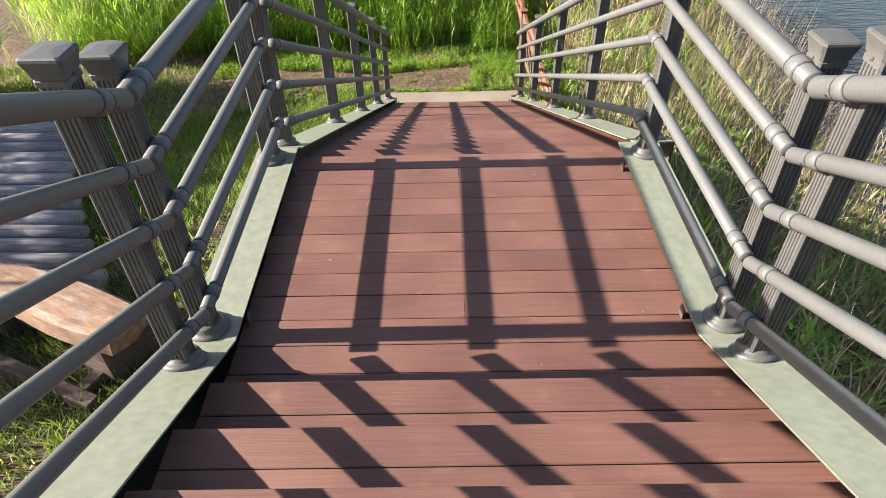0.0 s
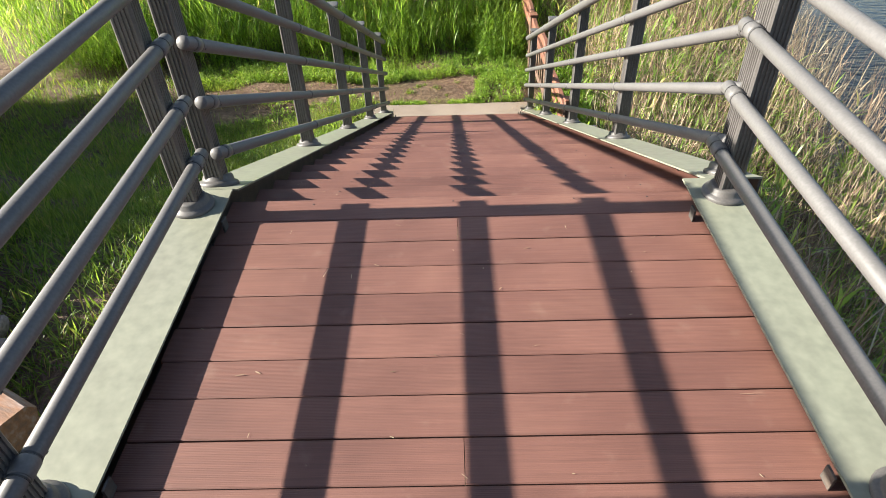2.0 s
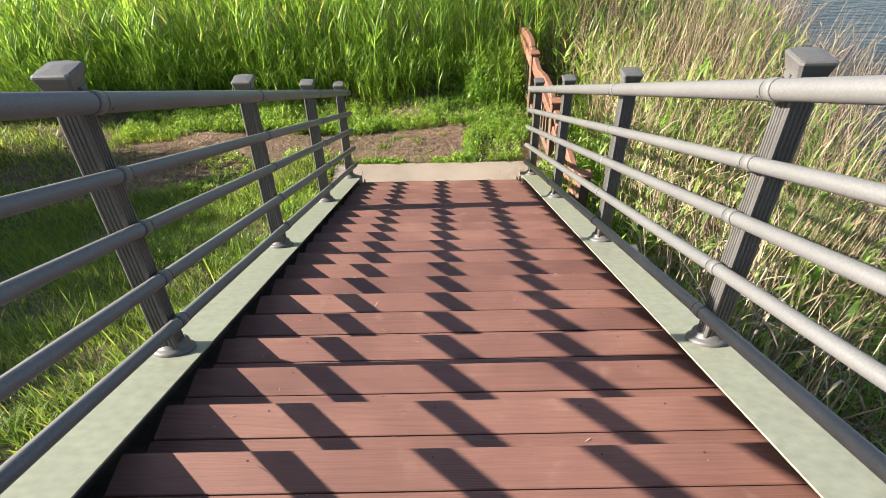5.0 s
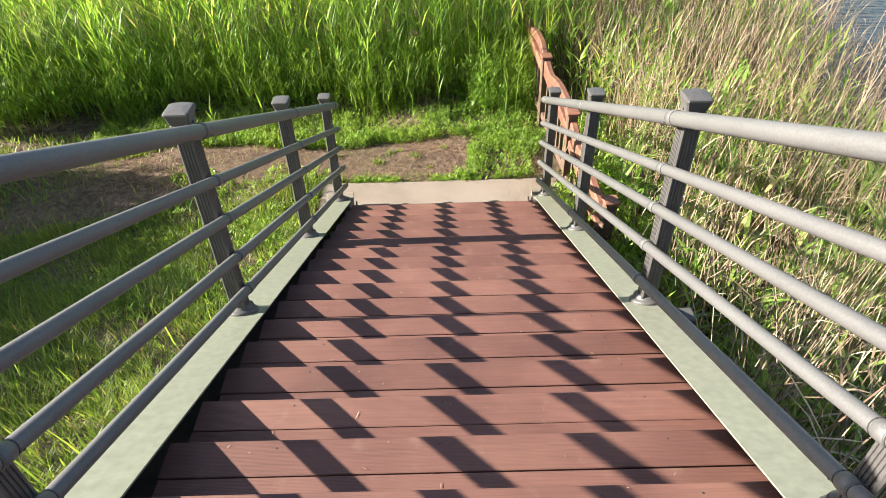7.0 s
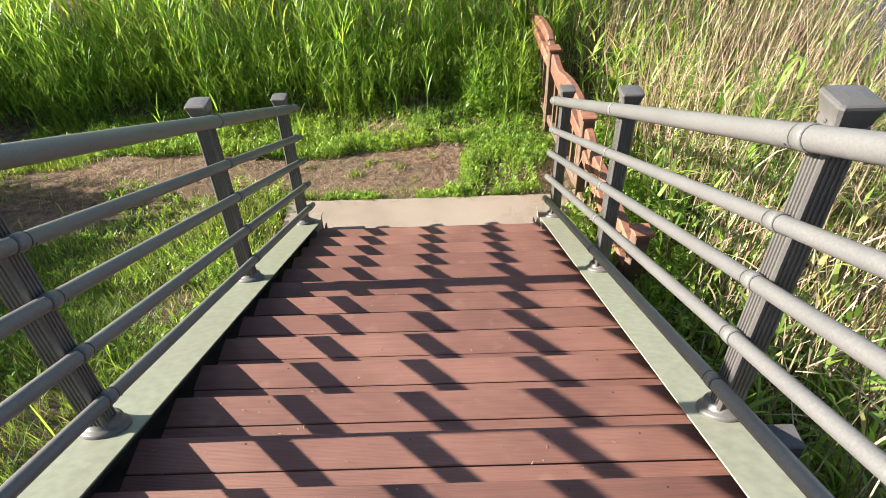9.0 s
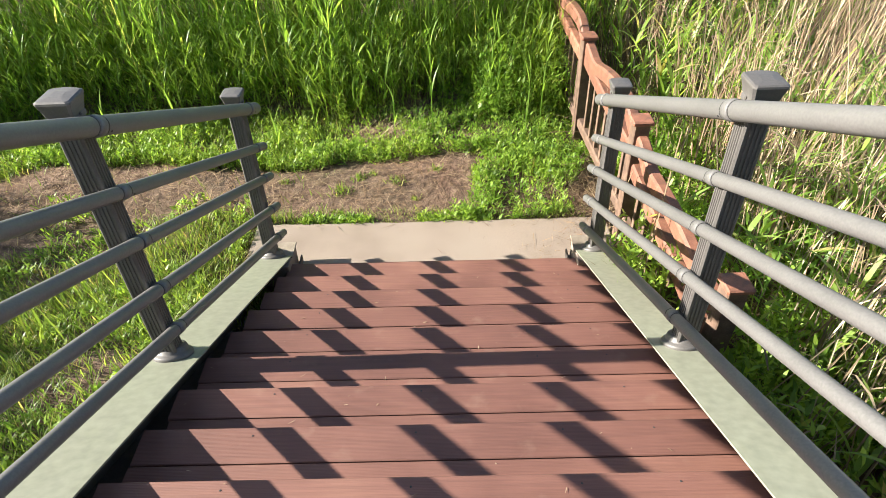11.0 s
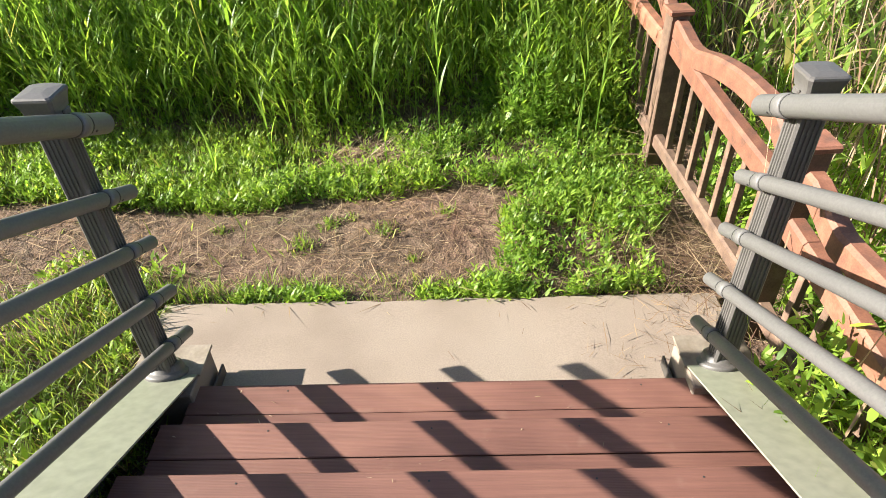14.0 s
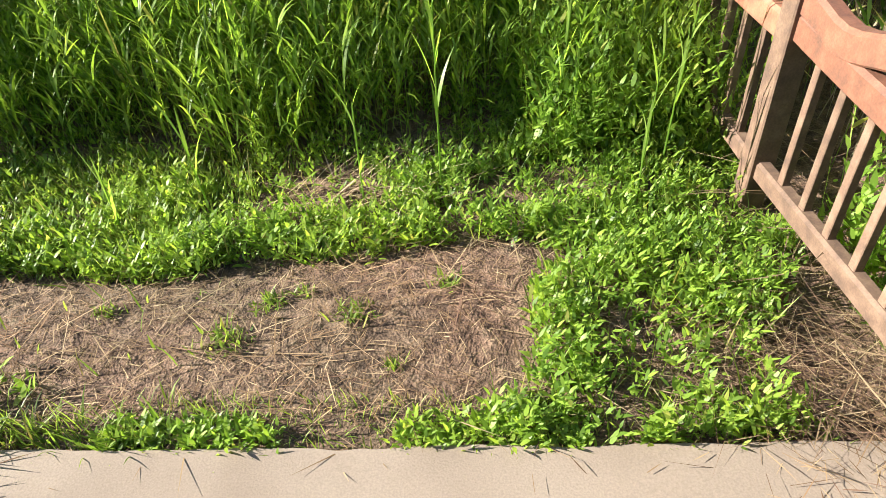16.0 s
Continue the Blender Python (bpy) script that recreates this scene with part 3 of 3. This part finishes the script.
stuff("reed_bed", reeds(R3, (1.8, 2.5), 8, (0.4, 0.8), (0.02, 0.04), 0.10), REED_GREEN, "tall green reeds further back", "reeds")
# low weeds that fill the foot of the reeds
R4 = spread(8000, -7.5, 1.6, 8.2, 10.3, lambda x, y: back_keep(x, y + 0.1) * 0.9)
stuff("undergrowth", reeds(R4, (0.35, 0.95), 9, (0.08, 0.26), (0.008, 0.018), 0.14, 1.0, 0.004), HERB_GREEN, "leafy green weeds at the foot of the reeds", "weeds")


# dry reeds between the stairs and the lake
def dry_keep(x, y):
    return np.clip((x - 1.40 - 0.20 * np.sin(1.7 * y)) * 1.6, 0, 1) * np.where((y > 5.0) & (x < 1.95), 0.05, 1.0) * np.where(x > 4.6, 0.45, 1.0)


D1 = spread(15500, 1.3, 6.6, -2.5, 13.0, lambda x, y: dry_keep(x, y) * np.where(patches(x, y, 1.1, 2.6) > 0.42, 1.0, 0.35))
n = len(D1)
daz = rng.normal(0.1, 1.9, n)
stuff("dry_reeds", [ribbons(D1, daz, np.abs(rng.normal(0.03, 0.15, n)), rng.uniform(0.0, 0.35, n), rng.uniform(0.9, 2.2, n), rng.uniform(0.005, 0.012, n), 4, 0, rng.uniform(0, 3.1, n))],
      STRAW, "dry straw-coloured reed stems leaning over the water", "reeds")
idx = rng.choice(n, 9000)
f = rng.uniform(0.2, 1.0, len(idx))
stuff("dry_reed_leaves", [ribbons(D1[idx] + np.stack([0.08 * f, 0 * f, 1.4 * f], -1) + rng.normal(0, 0.06, (len(idx), 3)), rng.uniform(0, 6.28, len(idx)), rng.uniform(0.2, 1.2, len(idx)), rng.uniform(0.2, 1.6, len(idx)),
      rng.uniform(0.15, 0.45, len(idx)), rng.uniform(0.006, 0.014, len(idx)), 3)], STRAW, "frayed dry reed leaves", "reeds")
D2 = spread(2700, 1.5, 5.2, -2.0, 12.0, lambda x, y: np.clip((x - 1.5) * 1.3, 0, 1) * np.where((y > 5.0) & (x < 1.85), 0.25, 1.0) * (0.25 + 0.75 * (patches(x, y, 0.8, 2.0) > 0.5)))
stuff("young_reeds", reeds(D2, (0.5, 1.5), 9, (0.18, 0.42), (0.016, 0.036), 0.12), REED_GREEN, "young green reeds growing among dry stems", "reeds")


# grass, herbs and litter
def path_zone(x, y):
    """1 on the trodden earth in front of the slab and along the lawn's edge."""
    near = 7.36 + 0.05 * np.sin(2.3 * x) - 0.60 * np.maximum(0, -x - 2.0) * 0.8 + 0.04 * smooth_step(-1.0, -1.5, x)
    far = 8.12 + 0.05 * np.sin(1.9 * x + 1) + 0.03 * np.sin(7 * x) - 0.10 * np.maximum(0, -x - 2.6)
    right = 0.36 + 0.18 * np.sin(3.1 * y + 1.0)
    return smooth_step(-0.06, 0.06, y - near) * smooth_step(-0.05, 0.05, far - y) * smooth_step(-0.12, 0.12, right - x) * smooth_step(-6.0, -4.0, x)


def on_slab(x, y):
    return (x > -1.34) & (x < 1.45) & (y > 6.5) & (y < 7.255)


def under_deck(x, y):
    return (np.abs(x) < 1.05) & (y < 6.6)


def lawn_keep(x, y):
    k = 0.30 + 0.8 * smooth_step(0.15, 0.55, patches(x, y, 1.6))
    k = k * (1 - 0.985 * path_zone(x, y))
    return np.clip(k, 0, 1) * ~on_slab(x, y) * np.where(under_deck(x, y), 0.12, 1.0)


G1 = spread(120000, -4.6, -0.8, 2.0, 9.0, lawn_keep)
n = len(G1)
stuff("grass", [ribbons(G1, rng.uniform(0, 6.28, n), rng.uniform(0, 0.8, n), rng.uniform(0.1, 1.2, n), rng.uniform(0.05, 0.17, n), rng.uniform(0.004, 0.010, n), 3)], GRASS_GREEN, "short bright green lawn grass beside the stairs", "grass")
G2 = spread(110000, -9.0, -1.1, -3.5, 8.5, lambda x, y: lawn_keep(x, y) * np.where((x > -4.6) & (y > 2.0), 0.0, 1.0))
n = len(G2)
stuff("grass", [ribbons(G2, rng.uniform(0, 6.28, n), rng.uniform(0, 0.8, n), rng.uniform(0.1, 1.2, n), rng.uniform(0.06, 0.20, n), rng.uniform(0.008, 0.018, n), 2)], GRASS_GREEN, "patchy green grass on the bank", "grass")
G3 = spread(900, -4.2, -1.15, 2.2, 7.4, lambda x, y: (patches(x, y, 1.6, 4.0) > 0.55) * (1 - path_zone(x, y)) * ~on_slab(x, y))
n = len(G3)
stuff("grass", [ribbons(G3, rng.uniform(0, 6.28, n), rng.uniform(0, 0.4, n), rng.uniform(0.0, 0.7, n), rng.uniform(0.2, 0.42, n), rng.uniform(0.006, 0.014, n), 4)], GRASS_GREEN, "taller grass blades standing out of the lawn", "grass")


def herbs(root, height, leaves, leaf_len, leaf_wide):
    """Small broad-leaved plants: short stems with leaves spread all round."""
    n = len(root)
    h = rng.uniform(*height, n)
    idx = np.repeat(np.arange(n), leaves)
    f = rng.uniform(0.2, 1.0, len(idx))
    pos = root[idx] + np.stack([rng.normal(0, 0.018, len(idx)), rng.normal(0, 0.018, len(idx)), h[idx] * f], -1)
    L = rng.uniform(*leaf_len, len(idx)) * (1.15 - 0.4 * f)
    lv = ribbons(pos, rng.uniform(0, 6.28, len(idx)), rng.uniform(0.35, 1.2, len(idx)), rng.uniform(-0.1, 0.8, len(idx)), L, L * rng.uniform(*leaf_wide, len(idx)), 3)
    stems = ribbons(root, rng.uniform(0, 6.28, n), rng.uniform(0, 0.3, n), rng.uniform(0, 0.3, n), h, np.full(n, 0.003), 2)
    return [lv, stems]


def herb_keep(x, y):
    band = (y > 8.10 + 0.05 * np.sin(1.9 * x + 1) + 0.03 * np.sin(7 * x)) & (y < 9.5)
    block = (x > 0.45 + 0.16 * np.sin(3.1 * y + 1.0) + 0.06 * np.sin(11 * y)) & (y > 7.27) & (x < 1.42 - 0.24 * smooth_step(8.3, 7.5, y) + 0.06 * np.sin(9 * y))
    gap = np.exp(-((x + 0.40) ** 2 / 0.06 + (y - 8.6) ** 2 / 0.05))
    gap2 = np.exp(-((x - 0.62) ** 2 / 0.05 + (y - 7.34) ** 2 / 0.004))
    k = 0.22 + 0.9 * smooth_step(0.25, 0.5, patches(x, y, 2.4, 1.0))
    k = k * np.where(band & (x < 0.3) & (y > 8.8 + 0.1 * np.sin(2 * x)), 0.25, 1.0)
    return np.clip((band | block) * k * (1 - gap) * (1 - 0.85 * gap2), 0, 1)


H1 = spread(12500, -4.5, 1.5, 7.2, 9.6, herb_keep)
stuff("ground_cover", herbs(H1, (0.02, 0.20), 13, (0.022, 0.060), (0.26, 0.44)), HERB_GREEN, "dense bright green low leafy weeds", "weeds")
H5 = spread(900, 0.35, 1.5, 8.75, 9.9, lambda x, y: smooth_step(0.3, 0.8, x))
stuff("ground_cover", herbs(H5, (0.2, 0.8), 14, (0.03, 0.085), (0.22, 0.40)), HERB_GREEN, "taller leafy weeds climbing into the reeds by the fence", "weeds")
H2 = spread(900, -3.2, -1.2, 4.5, 7.6, lambda x, y: (patches(x, y, 2.0, 3.0) > 0.45) * 1.0 * ~on_slab(x, y))
stuff("ground_cover", herbs(H2, (0.03, 0.13), 9, (0.03, 0.07), (0.25, 0.45)), HERB_GREEN, "leafy weeds in the lawn beside the stairs", "weeds")
H3 = spread(5200, 1.25, 2.8, 0.0, 8.2, lambda x, y: np.where((x < 1.55) & (y > 6.5), 0.0, 1.0) * (0.25 + 0.75 * (patches(x, y, 1.5, 5.0) > 0.42)))
stuff("ground_cover", herbs(H3, (0.1, 0.65), 11, (0.04, 0.10), (0.25, 0.42)), HERB_GREEN, "leafy weeds under the dry reeds", "weeds")
H4 = spread(300, -1.0, 1.0, 7.25, 7.36, lambda x, y: patches(x, y, 3.0, 1.5) > 0.5)
stuff("ground_cover", herbs(H4, (0.02, 0.07), 9, (0.025, 0.055), (0.25, 0.45)), HERB_GREEN, "small weeds along the edge of the slab", "weeds")
G4 = spread(2600, -1.2, 1.3, 7.24, 7.45, lambda x, y: patches(x, y, 2.6, 0.5))
n = len(G4)
stuff("grass", [ribbons(G4, rng.uniform(0, 6.28, n), rng.uniform(0.1, 0.9, n), rng.uniform(0.1, 0.8, n), rng.uniform(0.03, 0.09, n), rng.uniform(0.003, 0.006, n), 3)], GRASS_GREEN, "thin grass along the edge of the slab", "grass")
G5 = spread(7000, -4.5, 1.5, 7.3, 9.7, lambda x, y: 0.6 * herb_keep(x, y) + 0.25 * (y > 8.6))
n = len(G5)
stuff("grass", [ribbons(G5, rng.uniform(0, 6.28, n), rng.uniform(0.0, 0.5, n), rng.uniform(0.1, 0.9, n), rng.uniform(0.07, 0.26, n), rng.uniform(0.003, 0.008, n), 4)], GRASS_GREEN, "thin grass among the leafy weeds", "grass")


def lying(root, length, width, lift):
    n = len(root)
    root = root + np.stack([np.zeros(n), np.zeros(n), rng.uniform(*lift, n)], -1)
    return ribbons(root, rng.uniform(0, 6.28, n), rng.uniform(1.30, 1.60, n), rng.uniform(-0.2, 0.25, n), rng.uniform(*length, n), rng.uniform(*width, n), 2, 0, rng.uniform(-0.5, 0.5, n))


L1 = spread(26000, -5.0, 1.7, 7.2, 9.7, lambda x, y: 0.35 + 0.65 * path_zone(x, y))
L2 = spread(1900, -4.0, 1.6, 7.3, 9.4, None)
L3 = spread(2600, 0.75, 1.75, 6.9, 8.3, lambda x, y: np.exp(-((x - 1.25) ** 2 / 0.08 + (y - 7.55) ** 2 / 0.16)))
L4 = spread(5000, -4.5, -1.1, 3.0, 7.6, None)
L5 = spread(6000, 1.3, 4.5, 0.0, 9.0, None)
stuff("straw_litter", [lying(L1, (0.02, 0.10), (0.0025, 0.006), (0.014, 0.03)), lying(L2, (0.10, 0.32), (0.003, 0.007), (0.012, 0.04)), 
                       lying(L4, (0.03, 0.16), (0.003, 0.006), (0.012, 0.04)), lying(L5, (0.1, 0.5), (0.004, 0.009), (0.02, 0.2))], LITTER, "scattered dry straw and broken reed stems on soil", "litter")
stuff("dry_grass", [lying(L3, (0.05, 0.24), (0.002, 0.005), (0.03, 0.08))], LITTER, "matted dry grass at the corner of the slab", "straw")
# broken reed stems blown onto the slab
S1 = spread(230, 0.1, 1.38, 6.72, 7.22, lambda x, y: np.exp(-((x - 1.2) ** 2 / 0.10)) + 0.05)
S1[:, 2] = SLAB_Z
n = len(S1)
S1 = S1 + np.stack([np.zeros(n), np.zeros(n), rng.uniform(0.010, 0.025, n)], -1)
stuff("slab_straw", [ribbons(S1, rng.uniform(0, 6.28, n), rng.uniform(1.48, 1.57, n), rng.uniform(-0.05, 0.05, n), rng.uniform(0.02, 0.10, n) * np.where(rng.uniform(0, 1, n) > 0.92, 1.8, 1), rng.uniform(0.002, 0.006, n), 2)], LITTER, "broken dry reed stems lying on the concrete slab", "litter")
# a heap of dry straw before the reeds
P1 = spread(800, -0.75, 0.0, 8.4, 8.85, lambda x, y: np.exp(-((x + 0.36) ** 2 / 0.05 + (y - 8.6) ** 2 / 0.025)))
n = len(P1)
stuff("straw_heap", [ribbons(P1, rng.normal(-0.6, 0.9, n), rng.uniform(0.85, 1.5, n), rng.uniform(0, 0.5, n), rng.uniform(0.12, 0.42, n), rng.uniform(0.004, 0.010, n), 3)], STRAW, "small heap of dry straw in front of the reeds", "straw")

# tufts on the trodden earth
TUFTS = [(-0.71, 7.71, 1.0), (-0.58, 7.88, 0.7), (-0.25, 7.80, 0.75), (-0.45, 7.93, 0.4), (-1.22, 7.86, 0.5), (0.10, 7.95, 0.5), (-1.65, 7.62, 0.35), (-0.08, 7.58, 0.35)]
for tx, ty, size in TUFTS:
    k = int(110 * size)
    pos = np.stack([rng.normal(tx, 0.05 * size, k), rng.normal(ty, 0.038 * size, k), np.zeros(k)], -1)
    pos[:, 2] = ground_z(pos[:, 0], pos[:, 1]) - 0.005
    v, q = ribbons(pos, rng.uniform(0, 6.28, k), rng.uniform(0.1, 1.2, k), rng.uniform(0, 0.6, k), rng.uniform(0.025, 0.085, k) * (0.6 + 0.4 * size), rng.uniform(0.005, 0.013, k), 3)
    tagged(new("grass_tuft", grid_mesh("grass_tuft", v, q, GRASS_GREEN)), "small green grass tuft on trodden brown soil", "grass tuft", kind="stuff")


# single tall shoots in front of the reed bed
def shoot(x, y, height, count):
    sh = thing("reed_shoot", "single tall green reed shoot above low weeds", "reed shoot", pose(x, y, float(ground_z(x, y)) - 0.02, 0, 0, rnd.uniform(0, 360)), "reed shoots")
    tip = 0.05 * height
    part("stem", sweep([(0, 0, 0), (tip * 0.2, 0, height * 0.4), (tip, 0, height)], [0.005, 0.004, 0.0015], 6), REED_GREEN, sh)
    for i in range(count):
        f = 0.35 + 0.62 * i / max(1, count - 1)
        a = np.array([2.4 * i + rnd.uniform(-0.4, 0.4)])
        v, q = ribbons(np.array([[tip * f * f, 0, height * f]]), a, np.array([rnd.uniform(0.12, 0.35)]), np.array([rnd.uniform(0.1, 0.7)]), np.array([rnd.uniform(0.16, 0.30)]), np.array([rnd.uniform(0.011, 0.019)]), 6)
        part("leaf", grid_mesh("leaf", v, q, REED_GREEN), REED_GREEN, sh)


for sx, sy, hh, cc in ((0.07, 8.60, 1.0, 8), (0.62, 8.85, 1.0, 8), (0.70, 8.9, 0.8, 6), (-0.28, 8.5, 0.55, 4), (0.93, 8.45, 0.75, 5), (-1.35, 8.35, 0.4, 4), (-1.0, 8.5, 0.45, 4), (-2.2, 8.3, 0.5, 5), (1.1, 8.7, 1.1, 8), (-2.9, 8.4, 0.45, 4)):
    shoot(sx, sy, hh, cc)


# ---- old boardwalk and slab bench on the bank ----
def boardwalk():
    bw = thing("boardwalk", "silvered old log boardwalk on the grassy bank", "boardwalk")
    for i in range(15):
        y = 2.75 - 0.192 * i
        xr = -2.62 - 0.60 * (y - 0.05) + rnd.uniform(-0.03, 0.03)
        r = rnd.uniform(0.080, 0.094)
        length = 1.75
        pts = [(xr - length * t, y + 0.04 * t + rnd.uniform(-0.006, 0.006), -1.22 + rnd.uniform(-0.006, 0.006)) for t in (0, 0.25, 0.5, 0.75, 1)]
        part("log", sweep(pts, [r * rnd.uniform(0.95, 1.04) for _ in pts], 12, 0.80), OLD_WOOD, bw, "", None, True)
    for off in (0.25, 1.45):
        part("bearer", sweep([(-2.62 - off, 0.0, -1.36), (-2.62 - 1.62 - off, 2.75, -1.36)], 0.08, 8), DARK_WOOD, bw)
        for t in (0.05, 0.5, 0.95):
            x, y = -2.62 - off - 1.62 * t, 2.75 * t
            part("stake", lathe([(0.06, float(ground_z(x, y)) - 0.3), (0.06, -1.36)], 10, None, Matrix.Translation((x, y, 0))), DARK_WOOD, bw)


def slab_bench():
    gz = float(ground_z(-2.6, -0.4))
    top = -0.86
    b = thing("slab_bench", "rough split-log bench with peeling orange top and dark supports", "bench", pose(-2.80, -0.22, gz, 0, 0, -24))
    bm = bmesh.new()
    rings = []
    for i in range(13):
        x = -0.85 + 1.6 * i / 12
        w0 = 0.17 + 0.02 * math.sin(5 * x)
        w1 = 0.16 + 0.03 * math.sin(3.1 * x + 1)
        z = top - gz
        rings.append([bm.verts.new(p) for p in ((x, -w0 - 0.02, z - 0.15), (x, -w0, z - 0.03), (x, -w0 + 0.04, z + 0.004 * math.sin(9 * x)), (x, 0, z + 0.012), (x, w1 - 0.04, z), (x, w1, z - 0.05), (x, w1 - 0.03, z - 0.15), (x, 0, z - 0.19))])
    for p, q in zip(rings, rings[1:]):
        for i in range(8):
            bm.faces.new((p[i], p[(i + 1) % 8], q[(i + 1) % 8], q[i]))
    bm.faces.new(rings[0])
    bm.faces.new(rings[-1][::-1])
    part("seat", bm, BEAM_WOOD, b, "peeling orange and silver split log")
    for x in (-0.6, 0.48):
        part("support", box(x - 0.15, x + 0.15, -0.17, 0.17, -0.2, top - gz - 0.16, 0.02), DARK_WOOD, b)
    part("stretcher", box(-0.5, 0.4, -0.05, 0.05, 0.06, 0.16, 0.01), DARK_WOOD, b)
    part("foot_rail", box(-0.75, 0.65, -0.42, -0.32, 0.02, 0.12, 0.01), DARK_WOOD, b)
    for x in (-0.6, 0.48):
        part("foot_arm", box(x - 0.05, x + 0.05, -0.33, -0.16, 0.03, 0.11, 0.01), DARK_WOOD, b)


boardwalk()
slab_bench()

# feet of the lower stringers on the slab
for s in (-1, 1):
    y0, zf = Y_END + 0.001, line_low(Y_END) - 0.004
    xa, xb = sorted((s * (HALF + WIDER - 0.01), s * (HALF + WIDER + 0.28)))
    part("foot_plate", box(xa, xb, y0, y0 + 0.17, zf - 0.012, zf, 0.002), RUSTY, lower, "dirty brown steel foot plate")
    part("foot_block", box(xa + 0.01, xb - 0.01, y0 - 0.1, y0 + 0.16, SLAB_Z - 0.05, zf - 0.012, 0.006), CONCRETE, lower)
    xc = s * (HALF + WIDER - 0.03)
    part("angle_clip", box(xc - 0.005, xc + 0.005, y0 + 0.02, y0 + 0.16, SLAB_Z, SLAB_Z + 0.06, 0.002), STEEL, lower, "rusty steel angle clip")

# ---- boards of the landing and the flights ----
for k in range(12):
    lay_board(landing, -0.074 - 0.15 * k, 0.0, k in (1, 8))
for k in range(1, N_LOW + 1):
    y = GO * k
    lay_board(lower, y - 0.073, -RI * k, False, FULL_LOW)
    lay_board(lower, y - 0.224, -RI * k, False, FULL_LOW)
    part("riser_board", RISER_LOW, BOARD, lower, "", pose(0, y - GO - 0.025, -RI * (k - 1)))
part("riser_board", RISER_LOW, BOARD, lower, "", pose(0, N_LOW * GO - 0.025, -RI * N_LOW))
for k in range(1, N_UP + 1):
    y = FIRST_UP - GO * (k - 1)
    lay_board(upper, y - 0.073, RI * k)
    lay_board(upper, y - 0.224, RI * k)
    part("riser_board", RISER, BOARD, upper, "", pose(0, y - 0.025, RI * k))
for k in range(10):
    lay_board(upper, FIRST_UP - GO * N_UP - 0.074 - 0.15 * k, RI * (N_UP + 1))

# screws in the nose boards, lugs under the plates, a grey box on the outer web
for k in range(0, N_LOW + 1):
    for x in (-0.62, -0.02, 0.50, 0.82):
        part("screw", SCREW, SEAM, lower if k else landing, "", pose(x + rnd.uniform(-0.01, 0.01), GO * k - 0.035, -RI * k + 0.0003))
for s in (-1, 1):
    for y in (-0.20, -1.36):
        part("lug", box(s * (HALF - 0.012) - 0.004, s * (HALF - 0.012) + 0.004, y - 0.022, y + 0.022, 0.001, LIFT - 0.010, 0.001), STEEL, landing, "small rusty steel lug")
part("junction_box", box(HALF + WIDER + PLATE + 0.002, HALF + WIDER + PLATE + 0.13, 3.30, 3.40, line_low(3.35) - 0.12, line_low(3.35) - 0.045, 0.006), GREY, lower, "small grey box on the outer side")

# bits of straw, seed and leaf dropped on the boards
bx, bk = rng.uniform(-0.9, 0.95, 260), rng.integers(1, N_LOW + 1, 260)
bits = np.stack([bx, GO * bk - rng.uniform(0.01, 0.25, 260), -RI * bk + 0.003], -1)
tx = np.stack([rng.uniform(-0.9, 0.9, 45), rng.uniform(-1.75, -0.02, 45), np.full(45, 0.003)], -1)
n = 305
v, q = ribbons(np.concatenate([bits, tx]), rng.uniform(0, 6.28, n), rng.uniform(1.45, 1.56, n), rng.uniform(-0.1, 0.1, n), rng.uniform(0.004, 0.028, n) * np.where(rng.uniform(0, 1, n) > 0.9, 2.5, 1), rng.uniform(0.0015, 0.005, n), 2)
tagged(new("deck_debris", grid_mesh("deck_debris", v, q, STRAW)), "tiny bits of straw and seed on the boards", "debris", kind="stuff")
